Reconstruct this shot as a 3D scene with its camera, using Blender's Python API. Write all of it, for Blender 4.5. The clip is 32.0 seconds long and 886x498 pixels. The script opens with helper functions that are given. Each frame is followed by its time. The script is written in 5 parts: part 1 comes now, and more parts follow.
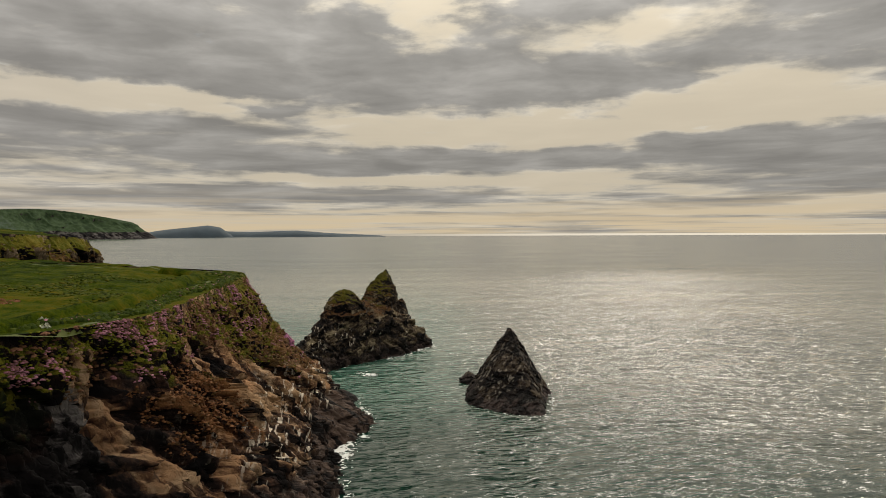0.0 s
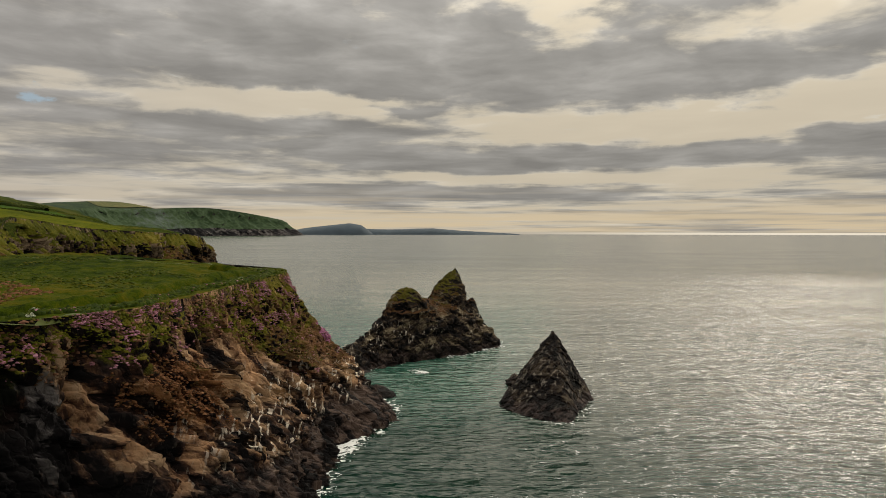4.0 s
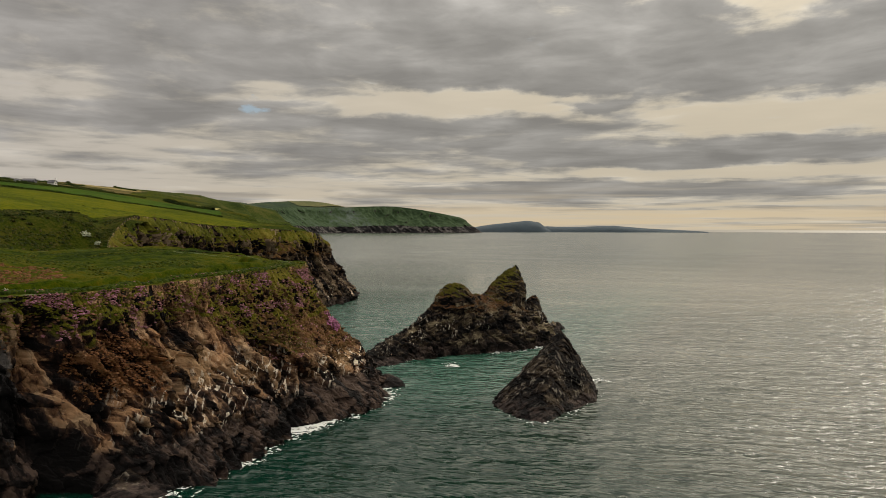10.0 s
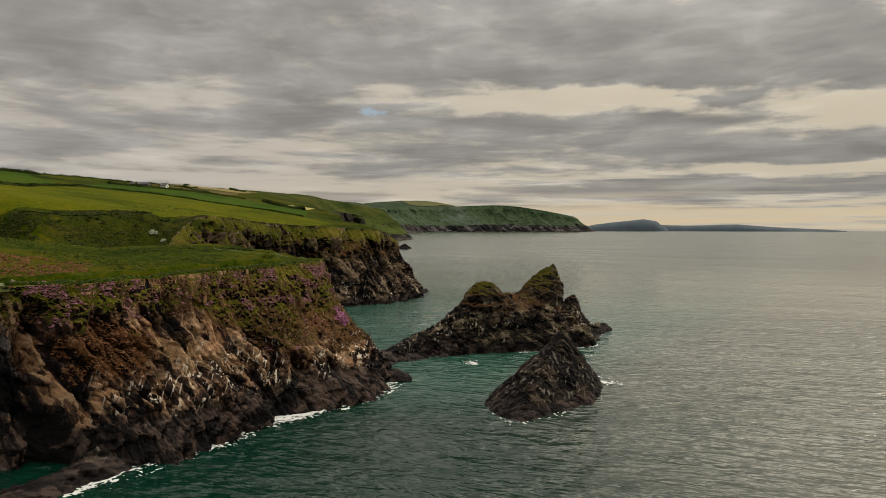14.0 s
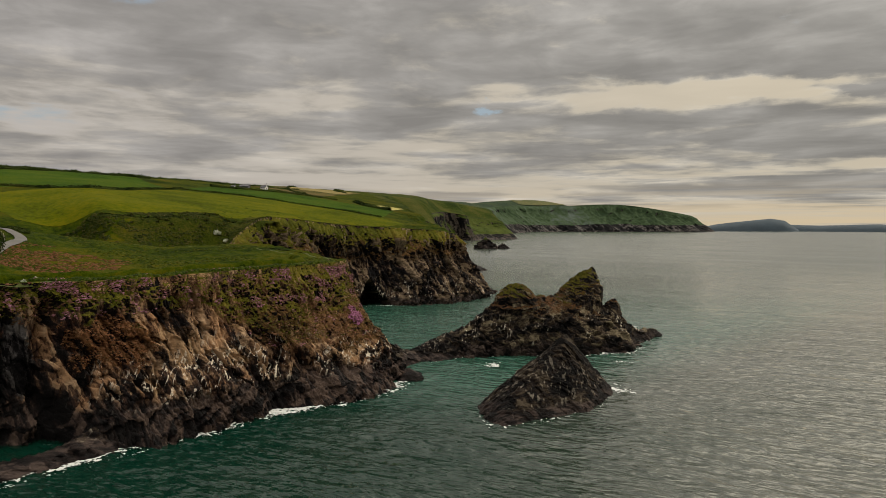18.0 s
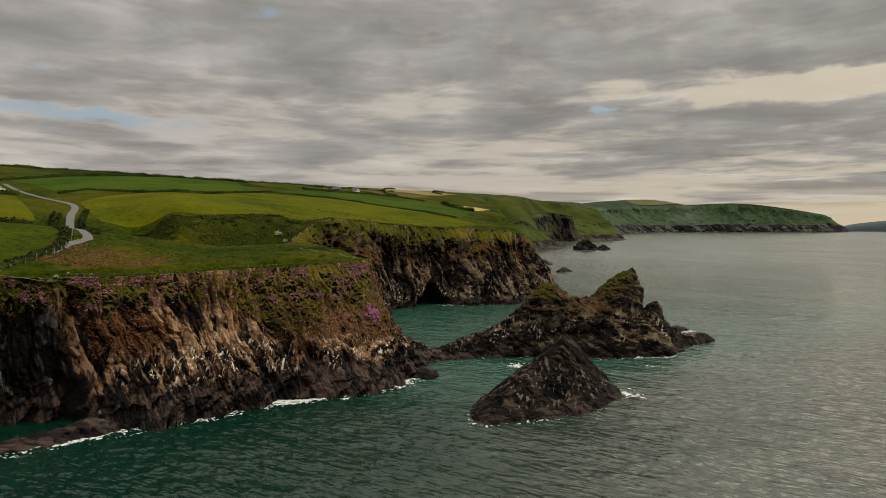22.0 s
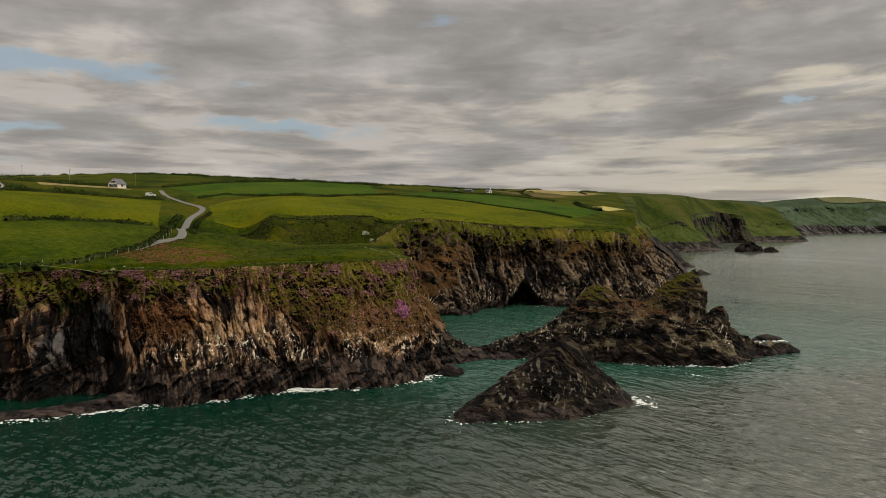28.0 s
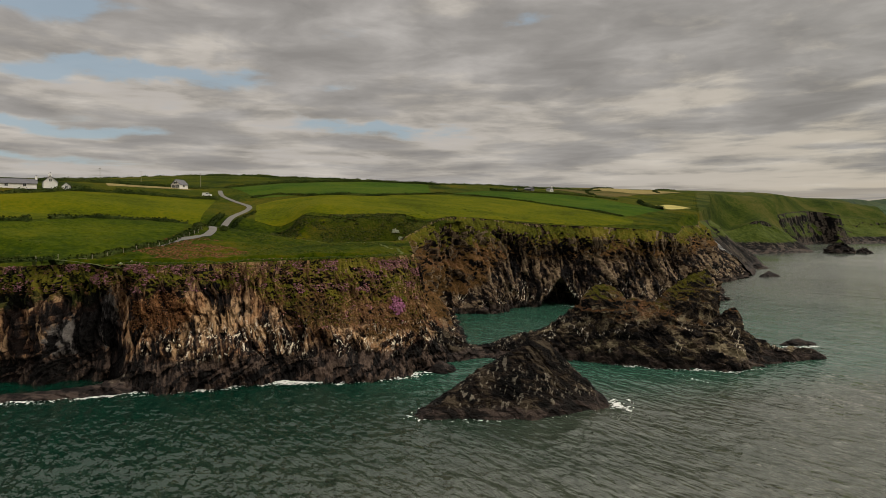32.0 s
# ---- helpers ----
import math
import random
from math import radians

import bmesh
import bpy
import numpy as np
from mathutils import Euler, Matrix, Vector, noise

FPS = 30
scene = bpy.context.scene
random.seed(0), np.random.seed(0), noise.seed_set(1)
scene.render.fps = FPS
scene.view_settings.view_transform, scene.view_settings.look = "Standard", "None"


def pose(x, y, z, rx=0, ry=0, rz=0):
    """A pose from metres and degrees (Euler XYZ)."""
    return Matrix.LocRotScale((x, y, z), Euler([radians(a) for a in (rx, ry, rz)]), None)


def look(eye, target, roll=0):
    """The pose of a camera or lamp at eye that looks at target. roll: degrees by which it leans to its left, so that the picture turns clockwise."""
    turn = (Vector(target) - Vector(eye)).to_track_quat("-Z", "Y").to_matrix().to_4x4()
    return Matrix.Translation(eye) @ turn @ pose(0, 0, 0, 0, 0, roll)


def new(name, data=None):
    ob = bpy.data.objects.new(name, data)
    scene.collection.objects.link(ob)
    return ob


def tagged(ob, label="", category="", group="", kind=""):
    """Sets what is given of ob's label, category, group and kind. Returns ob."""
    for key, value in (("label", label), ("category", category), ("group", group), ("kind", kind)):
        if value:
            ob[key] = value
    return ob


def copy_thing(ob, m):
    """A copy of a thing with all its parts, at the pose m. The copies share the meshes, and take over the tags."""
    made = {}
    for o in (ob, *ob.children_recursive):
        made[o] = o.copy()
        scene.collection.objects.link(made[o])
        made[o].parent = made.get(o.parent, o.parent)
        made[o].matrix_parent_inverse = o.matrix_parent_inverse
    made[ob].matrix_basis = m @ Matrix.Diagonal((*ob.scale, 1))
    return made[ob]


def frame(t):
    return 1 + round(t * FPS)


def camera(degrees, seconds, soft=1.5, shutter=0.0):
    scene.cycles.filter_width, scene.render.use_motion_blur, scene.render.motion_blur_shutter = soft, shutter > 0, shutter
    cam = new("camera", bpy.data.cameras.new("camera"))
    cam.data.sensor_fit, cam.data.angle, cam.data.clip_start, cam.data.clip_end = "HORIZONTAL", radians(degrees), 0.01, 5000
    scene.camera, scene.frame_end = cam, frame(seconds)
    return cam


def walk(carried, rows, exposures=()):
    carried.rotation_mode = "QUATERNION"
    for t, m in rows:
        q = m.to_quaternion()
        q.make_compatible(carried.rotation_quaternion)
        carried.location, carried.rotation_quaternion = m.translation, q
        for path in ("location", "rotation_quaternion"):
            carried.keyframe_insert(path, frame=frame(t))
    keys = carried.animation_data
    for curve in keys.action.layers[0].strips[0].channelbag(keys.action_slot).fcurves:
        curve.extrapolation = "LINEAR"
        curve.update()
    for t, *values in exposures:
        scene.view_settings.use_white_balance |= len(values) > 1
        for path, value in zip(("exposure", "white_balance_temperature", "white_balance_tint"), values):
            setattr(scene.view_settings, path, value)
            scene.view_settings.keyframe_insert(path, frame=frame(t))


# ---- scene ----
cam = camera(66.1, 32.0, soft=0.7)
METRES, EYE, TILT, LEAN, TURN = 160.0, 30.0, -1.45, 0.2, 0.0
ROWS = [
    (0.0, 0.0, 0.0, 0.0, 0.0, 0.0, -0.0),
    (0.5, 0.0091, 0.0019, -0.0, 1.19, -0.02, -0.15),
    (1.0, 0.0207, 0.0028, -0.0001, 2.86, -0.02, -0.23),
    (1.5, 0.0331, 0.0034, 0.0003, 4.44, -0.08, -0.26),
    (2.0, 0.0476, 0.0043, 0.0006, 6.09, -0.09, -0.36),
    (2.5, 0.0628, 0.0052, 0.0011, 7.62, -0.12, -0.41),
    (3.0, 0.0789, 0.0066, 0.0014, 9.03, -0.14, -0.43),
    (3.5, 0.0947, 0.0085, 0.0022, 10.28, -0.17, -0.54),
    (5.5, 0.1619, 0.0196, 0.0037, 15.2, -0.34, -0.49),
    (6.0, 0.1783, 0.0231, 0.0041, 16.62, -0.37, -0.6),
    (6.5, 0.1954, 0.0265, 0.0041, 18.09, -0.39, -0.67),
    (7.0, 0.2128, 0.0302, 0.0039, 19.5, -0.46, -0.61),
    (7.5, 0.229, 0.0345, 0.0039, 20.77, -0.47, -0.76),
    (8.0, 0.2463, 0.0392, 0.0033, 22.03, -0.47, -0.73),
    (8.5, 0.2622, 0.0441, 0.0032, 23.21, -0.55, -0.7),
    (9.0, 0.2775, 0.0496, 0.0034, 24.4, -0.57, -0.86),
    (9.5, 0.2927, 0.0553, 0.0036, 25.59, -0.6, -0.91),
    (10.0, 0.3079, 0.0611, 0.0037, 26.76, -0.63, -0.95),
    (10.5, 0.3232, 0.0674, 0.0038, 27.97, -0.63, -0.92),
    (11.0, 0.3388, 0.0739, 0.0042, 29.19, -0.68, -0.88),
    (11.5, 0.3525, 0.0808, 0.005, 30.36, -0.71, -1.03),
    (12.0, 0.3672, 0.0882, 0.0056, 31.58, -0.74, -1.07),
    (12.5, 0.381, 0.0957, 0.0053, 32.74, -0.75, -1.03),
    (13.0, 0.3958, 0.1039, 0.0052, 33.96, -0.8, -1.03),
    (13.5, 0.4091, 0.112, 0.0053, 35.14, -0.84, -1.08),
    (14.0, 0.4228, 0.1205, 0.0052, 36.34, -0.89, -1.09),
    (14.5, 0.4357, 0.129, 0.0053, 37.52, -0.92, -1.11),
    (16.5, 0.4878, 0.1664, 0.0072, 42.35, -1.05, -1.1),
    (17.0, 0.4988, 0.176, 0.0086, 43.49, -1.08, -1.22),
    (17.5, 0.5104, 0.1862, 0.0096, 44.66, -1.09, -1.26),
    (18.0, 0.5222, 0.1968, 0.0112, 45.86, -1.14, -1.33),
    (18.5, 0.5344, 0.2075, 0.0109, 47.03, -1.11, -1.2),
    (19.0, 0.5453, 0.2185, 0.012, 48.21, -1.14, -1.27),
    (19.5, 0.5559, 0.2292, 0.0125, 49.37, -1.17, -1.29),
    (20.0, 0.5671, 0.2405, 0.0123, 50.59, -1.19, -1.28),
    (20.5, 0.5772, 0.2516, 0.0122, 51.78, -1.2, -1.28),
    (21.0, 0.5878, 0.2631, 0.0118, 52.98, -1.22, -1.24),
    (21.5, 0.5977, 0.2748, 0.0121, 54.16, -1.26, -1.27),
    (22.0, 0.6075, 0.2871, 0.0126, 55.35, -1.28, -1.27),
    (22.5, 0.617, 0.2994, 0.0132, 56.52, -1.29, -1.26),
    (23.0, 0.6259, 0.3118, 0.0133, 57.68, -1.3, -1.26),
    (23.5, 0.6351, 0.3248, 0.0123, 58.88, -1.28, -1.19),
    (24.0, 0.6434, 0.3378, 0.013, 60.07, -1.34, -1.26),
    (24.5, 0.6512, 0.3507, 0.0125, 61.23, -1.35, -1.24),
    (25.0, 0.659, 0.3636, 0.013, 62.4, -1.38, -1.26),
    (25.5, 0.6665, 0.3768, 0.0131, 63.57, -1.4, -1.26),
    (27.5, 0.6954, 0.4319, 0.0128, 68.37, -1.43, -1.16),
    (28.0, 0.7007, 0.4458, 0.0136, 69.58, -1.48, -1.24),
    (28.5, 0.7061, 0.4593, 0.0141, 70.75, -1.54, -1.29),
    (29.0, 0.7115, 0.4732, 0.0144, 71.93, -1.59, -1.33),
    (29.5, 0.7165, 0.4875, 0.0141, 73.13, -1.61, -1.33),
    (30.0, 0.7214, 0.5023, 0.0143, 74.36, -1.65, -1.33),
    (30.5, 0.7258, 0.5168, 0.0142, 75.42, -1.69, -1.32),
    (31.0, 0.7297, 0.5315, 0.0141, 76.18, -1.69, -1.31),
    (31.5, 0.7324, 0.546, 0.0133, 76.58, -1.66, -1.29),
    (32.0, 0.7345, 0.5606, 0.0127, 76.69, -1.65, -1.33),
]
walk(cam, [(t, pose(0, 0, EYE, TILT, LEAN, TURN) @ pose(METRES * x, METRES * y, METRES * z, 90 + pitch, roll, yaw)) for t, x, y, z, yaw, pitch, roll in ROWS])

# ---- world and sun ----
SUN_AZ, SUN_EL = 23.0, 36.0        # degrees clockwise from +y, and up


def math_node(nt, op, a, b=None, clamp=False):
    n = nt.nodes.new("ShaderNodeMath")
    n.operation, n.use_clamp = op, clamp
    for i, v in enumerate((a, b)):
        if v is None:
            continue
        if isinstance(v, (int, float)):
            n.inputs[i].default_value = v
        else:
            nt.links.new(v, n.inputs[i])
    return n.outputs[0]


def ramp(nt, fac, stops, interp="LINEAR"):
    n = nt.nodes.new("ShaderNodeValToRGB")
    n.color_ramp.interpolation = interp
    while len(n.color_ramp.elements) < len(stops):
        n.color_ramp.elements.new(0.5)
    for e, (p, c) in zip(n.color_ramp.elements, stops):
        e.position = p
        e.color = (c, c, c, 1) if isinstance(c, (int, float)) else (*c, 1)
    nt.links.new(fac, n.inputs[0])
    return n.outputs[0]


def mix(nt, fac, a, b, blend="MIX"):
    n = nt.nodes.new("ShaderNodeMix")
    n.data_type, n.blend_type = "RGBA", blend
    for i, v in ((0, fac), (6, a), (7, b)):
        if isinstance(v, (int, float)):
            n.inputs[i].default_value = v
        elif isinstance(v, tuple):
            n.inputs[i].default_value = (*v, 1)
        else:
            nt.links.new(v, n.inputs[i])
    return n.outputs[2]


def noise_tex(nt, vec, scale, detail=4.0, rough=0.55, dist=0.0, kind="FBM"):
    n = nt.nodes.new("ShaderNodeTexNoise")
    n.noise_type = kind
    n.inputs["Scale"].default_value = scale
    n.inputs["Detail"].default_value = detail
    n.inputs["Roughness"].default_value = rough
    n.inputs["Distortion"].default_value = dist
    if vec is not None:
        nt.links.new(vec, n.inputs["Vector"])
    return n.outputs[0]


def noise_col(nt, vec, scale):
    n = nt.nodes.new("ShaderNodeTexNoise")
    n.inputs["Scale"].default_value, n.inputs["Detail"].default_value = scale, 5.0
    nt.links.new(vec, n.inputs["Vector"])
    return mix(nt, 1.0, n.outputs[1], (30.0, 30.0, 30.0), "MULTIPLY")


def mapped(nt, vec, scale=(1, 1, 1), rot=(0, 0, 0), loc=(0, 0, 0)):
    """The vector turned first, then scaled and shifted."""
    for s, r, l in (((1, 1, 1), rot, (0, 0, 0)), (scale, (0, 0, 0), loc)):
        n = nt.nodes.new("ShaderNodeMapping")
        n.inputs["Scale"].default_value = s
        n.inputs["Rotation"].default_value = [radians(v) for v in r]
        n.inputs["Location"].default_value = l
        nt.links.new(vec, n.inputs["Vector"])
        vec = n.outputs[0]
    return vec


def smooth(nt, value, lo, hi):
    n = nt.nodes.new("ShaderNodeMapRange")
    n.interpolation_type = "SMOOTHSTEP"
    n.inputs[1].default_value, n.inputs[2].default_value = lo, hi
    nt.links.new(value, n.inputs[0])
    return n.outputs[0]


# bearing and height of the middle, half widths, weight
CLOUD_BANKS = [
    (22, 15, 17, 3.4, 0.17), (-6, 12.0, 18, 1.9, 0.20), (-10, 18.2, 8, 1.3, 0.15), (-29, 15.6, 9, 2.4, 0.15), (-6, 8.6, 19, 1.4, -0.20), (2, 17.4, 4, 2.3, -0.22),
    (-25, 11, 5, 1.8, -0.18), (-4, 5.9, 32, 0.9, 0.20), (-28, 7.2, 10, 0.9, 0.16), (6, 4.5, 9, 0.5, -0.14), (9, 3.1, 15, 0.5, 0.15), (28, 8.6, 12, 1.0, 0.15),
    (23, 10.6, 12, 0.8, -0.20), (-15, 24, 30, 3, 0.1), (60, 16, 30, 5, 0.05), (13.5, 9.9, 1.5, 0.45, 0.3),
]
BLUE_HOLES = [(101, 11.6, 11, 0.9, 1), (109, 16.5, 7, 1.6, 1), (81, 8.0, 6, 0.6, 0.9), (106, 7.2, 12, 0.5, 0.85), (42, 9.9, 1.4, 0.35, 1.1), (112, 5.0, 9, 0.4, 0.8), (68, 17, 3, 1, 0.6)]


def build_world():
    world = bpy.data.worlds.new("world")
    scene.world = world
    world.use_nodes = True
    nt = world.node_tree
    nt.nodes.clear()
    out = nt.nodes.new("ShaderNodeOutputWorld")
    bg = nt.nodes.new("ShaderNodeBackground")
    nt.links.new(bg.outputs[0], out.inputs[0])
    sky = nt.nodes.new("ShaderNodeTexSky")
    sky.sky_type, sky.sun_disc = "NISHITA", False
    sky.sun_elevation, sky.sun_rotation = radians(SUN_EL), radians(SUN_AZ)
    sky.altitude, sky.air_density, sky.dust_density, sky.ozone_density = 30.0, 1.0, 1.5, 1.0
    blue = mix(nt, 1.0, sky.outputs[0], (0.085, 0.085, 0.085), "MULTIPLY")
    co = nt.nodes.new("ShaderNodeTexCoord").outputs["Generated"]
    sep = nt.nodes.new("ShaderNodeSeparateXYZ")
    nt.links.new(co, sep.inputs[0])
    x, y, z = sep.outputs
    # cloud layer: long flat banks, closer together towards the horizon
    deg = 180 / math.pi
    level = math_node(nt, "SQRT", math_node(nt, "ADD", math_node(nt, "MULTIPLY", x, x), math_node(nt, "ADD", math_node(nt, "MULTIPLY", y, y), 1e-5)))
    comb = nt.nodes.new("ShaderNodeCombineXYZ")
    nt.links.new(math_node(nt, "DIVIDE", x, level), comb.inputs[0])
    nt.links.new(math_node(nt, "DIVIDE", y, level), comb.inputs[1])
    lift = math_node(nt, "MAXIMUM", math_node(nt, "ADD", math_node(nt, "MULTIPLY", z, 57.0), 2.2), 0.5)
    nt.links.new(math_node(nt, "LOGARITHM", lift, math.e), comb.inputs[2])
    p = comb.outputs[0]
    big = noise_tex(nt, mapped(nt, p, (2.8, 2.8, 3.1), (0, 0, 0), (3.1, 1.7, 0.4)), 1.0, 9.0, 0.50, 0.3)
    fine = noise_tex(nt, mapped(nt, p, (10.0, 10.0, 11.0), (0, 0, 0), (7.7, 4.2, 0)), 1.0, 10.0, 0.56, 0.3)
    ragged = noise_tex(nt, mapped(nt, co, (7.0, 7.0, 22.0)), 1.0, 7.0, 0.55)
    ragged2 = noise_tex(nt, mapped(nt, co, (9.0, 9.0, 15.0), (0, 0, 0), (5, 2, 8)), 1.0, 7.0, 0.55)
    # bearing (to the left of +y) and height over the horizon, in degrees, with uneven edges
    bearing = math_node(nt, "MULTIPLY", math_node(nt, "ARCTAN2", math_node(nt, "MULTIPLY", x, -1.0), y), deg)
    height = math_node(nt, "MULTIPLY", math_node(nt, "ARCSINE", z), deg)
    bear2 = math_node(nt, "ADD", bearing, math_node(nt, "MULTIPLY", math_node(nt, "SUBTRACT", ragged, 0.5), 16.0))
    high2 = math_node(nt, "ADD", height, math_node(nt, "MULTIPLY", math_node(nt, "SUBTRACT", ragged2, 0.5),
                      math_node(nt, "MINIMUM", math_node(nt, "ADD", math_node(nt, "MULTIPLY", height, 0.32), 0.5), 5.0)))

    def banks(rows):
        total = None
        for b0, h0, rb, rh, amount in rows:
            db = math_node(nt, "DIVIDE", math_node(nt, "SUBTRACT", bear2, b0), rb)
            dh = math_node(nt, "DIVIDE", math_node(nt, "SUBTRACT", high2, h0), rh)
            q = math_node(nt, "ADD", math_node(nt, "MULTIPLY", db, db), math_node(nt, "MULTIPLY", dh, dh))
            w = math_node(nt, "MULTIPLY", math_node(nt, "EXPONENT", math_node(nt, "MULTIPLY", q, -1.0)), amount)
            total = w if total is None else math_node(nt, "ADD", total, w)
        return total

    shape = banks(CLOUD_BANKS)
    noisy = math_node(nt, "ADD", math_node(nt, "MULTIPLY", big, 0.62), math_node(nt, "MULTIPLY", fine, 0.38))
    dens = math_node(nt, "ADD", noisy, shape)
    # nearness to the sun's bearing
    az = radians(SUN_AZ)
    toward = math_node(nt, "ADD", math_node(nt, "MULTIPLY", x, math.sin(az)), math_node(nt, "MULTIPLY", y, math.cos(az)))
    warm = smooth(nt, toward, -0.25, 0.9)
    inland = smooth(nt, bearing, 20.0, 50.0)
    dens = math_node(nt, "ADD", dens, math_node(nt, "MULTIPLY", inland, 0.035))
    cover = smooth(nt, dens, 0.425, 0.52)
    veil = mix(nt, warm, (0.47, 0.435, 0.40), (0.56, 0.49, 0.375))          # thin high veil
    grey = mix(nt, warm, (0.310, 0.292, 0.275), (0.275, 0.262, 0.240))
    edge = mix(nt, warm, (0.42, 0.385, 0.34), (0.53, 0.48, 0.39))
    cloud = mix(nt, smooth(nt, dens, 0.455, 0.585), edge, grey)
    col = mix(nt, cover, veil, cloud)
    veil_part = math_node(nt, "SUBTRACT", 1.0, cover)
    # billows within the layer: grey undersides, paler shoulders
    lumps = noise_tex(nt, mapped(nt, p, (8.0, 8.0, 9.0), (0, 0, 0), (1.3, 9.1, 2.0)), 1.0, 8.0, 0.54, 0.3)
    above = noise_tex(nt, mapped(nt, p, (8.0, 8.0, 9.0), (0, 0, 0), (1.3, 9.1, 2.3)), 1.0, 8.0, 0.54, 0.3)
    body = math_node(nt, "ADD", math_node(nt, "MULTIPLY", math_node(nt, "SUBTRACT", above, lumps), 0.8), lumps)
    col = mix(nt, math_node(nt, "ADD", 0.12, math_node(nt, "MULTIPLY", cover, 0.75)), col, ramp(nt, body, [(0.28, 1.52), (0.41, 1.20), (0.51, 0.98), (0.66, 0.76)]), "MULTIPLY")
    # holes that show the blue
    hole = smooth(nt, math_node(nt, "ADD", banks(BLUE_HOLES), math_node(nt, "MULTIPLY", math_node(nt, "SUBTRACT", fine, 0.5), -1.6)), 0.22, 0.78)
    col = mix(nt, math_node(nt, "MULTIPLY", hole, 0.85), col, mix(nt, 0.55, blue, (0.38, 0.46, 0.50)))
    # pale band over the horizon
    low = smooth(nt, z, 0.07, 0.0)
    glow = mix(nt, warm, (0.43, 0.39, 0.34), (0.62, 0.50, 0.33))
    bands = noise_tex(nt, mapped(nt, co, (2.4, 2.4, 95.0)), 1.0, 4.0, 0.6)
    col = mix(nt, math_node(nt, "MULTIPLY", low, smooth(nt, bands, 0.38, 0.58)), col, glow)
    # open sea past the sheet of water, painted into the backdrop below the horizon
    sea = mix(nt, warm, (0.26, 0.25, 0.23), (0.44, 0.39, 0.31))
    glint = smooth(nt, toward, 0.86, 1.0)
    sea = mix(nt, math_node(nt, "MULTIPLY", glint, 0.9), sea, (0.86, 0.77, 0.62))       # the sun's glint on the far water, painted into the backdrop
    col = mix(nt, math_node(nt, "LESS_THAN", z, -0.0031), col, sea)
    # cloud lit through round the hidden sun
    e, a = radians(SUN_EL + 12), radians(SUN_AZ)
    near = math_node(nt, "ADD", math_node(nt, "MULTIPLY", z, math.sin(e)), math_node(nt, "ADD",
                     math_node(nt, "MULTIPLY", x, math.cos(e) * math.sin(a)), math_node(nt, "MULTIPLY", y, math.cos(e) * math.cos(a))))
    apart = math_node(nt, "MULTIPLY", math_node(nt, "ARCCOSINE", near), deg)
    halo = math_node(nt, "EXPONENT", math_node(nt, "MULTIPLY", math_node(nt, "POWER", math_node(nt, "DIVIDE", apart, 21.0), 2.0), -1.0))
    # an overcast sky brightens towards the zenith, most of all on the sun's side
    sunward = math_node(nt, "ADD", 2.6, math_node(nt, "MULTIPLY", math_node(nt, "MULTIPLY", warm, warm), 13.0))
    overcast = math_node(nt, "ADD", 1.02, math_node(nt, "MULTIPLY", math_node(nt, "POWER", math_node(nt, "MAXIMUM", z, 0.0), 3.0), sunward))
    gain = math_node(nt, "ADD", overcast, math_node(nt, "MULTIPLY", halo, math_node(nt, "ADD", 0.3, math_node(nt, "MULTIPLY", veil_part, 0.3))))
    col = mix(nt, 1.0, col, gain, "MULTIPLY")
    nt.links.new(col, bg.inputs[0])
    bg.inputs[1].default_value = 1.0


build_world()
sun_data = bpy.data.lights.new("sun", "SUN")
sun_data.energy, sun_data.angle, sun_data.color = 0.5, radians(12), (1.0, 0.92, 0.80)
sun = new("sun", sun_data)
_e, _a = radians(SUN_EL), radians(SUN_AZ)
sun.matrix_world = look((0, 0, 200), (-math.cos(_e) * math.sin(_a), -math.cos(_e) * math.cos(_a), 200 - math.sin(_e)))


# ---- materials ----
def material(name):
    m = bpy.data.materials.new(name)
    m.use_nodes = True
    nt = m.node_tree
    b = nt.nodes["Principled BSDF"]
    pos = nt.nodes.new("ShaderNodeNewGeometry")
    return m, nt, b, pos.outputs["Position"], pos.outputs["Normal"]


def bump(nt, b, height, strength=0.5, distance=0.1):
    n = nt.nodes.new("ShaderNodeBump")
    n.inputs["Strength"].default_value, n.inputs["Distance"].default_value = strength, distance
    nt.links.new(height, n.inputs["Height"])
    nt.links.new(n.outputs[0], b.inputs["Normal"])


def xyz(nt, vec):
    s = nt.nodes.new("ShaderNodeSeparateXYZ")
    nt.links.new(vec, s.inputs[0])
    return s.outputs


def grass_colour(nt, pos, dark=(0.035, 0.055, 0.012), mid=(0.075, 0.11, 0.018), dry=(0.12, 0.11, 0.035), scale=1.0):
    a = noise_tex(nt, pos, 0.035 * scale, 6, 0.6)
    b = noise_tex(nt, pos, 0.6 * scale, 6, 0.65)
    c = noise_tex(nt, pos, 4.0 * scale, 3, 0.6)
    v = math_node(nt, "ADD", math_node(nt, "MULTIPLY", a, 0.45), math_node(nt, "ADD", math_node(nt, "MULTIPLY", b, 0.35), math_node(nt, "MULTIPLY", c, 0.2)))
    return ramp(nt, v, [(0.42, dark), (0.5, mid), (0.59, dry)]), b, c


def grass_material(name, **kw):
    m, nt, b, pos, nor = material(name)
    col, h, h2 = grass_colour(nt, pos, **kw)
    nt.links.new(col, b.inputs["Base Color"])
    b.inputs["Roughness"].default_value = 0.9
    b.inputs["Specular IOR Level"].default_value = 0.03
    bump(nt, b, math_node(nt, "ADD", h, math_node(nt, "MULTIPLY", h2, 0.4)), 0.7, 0.35)
    return m


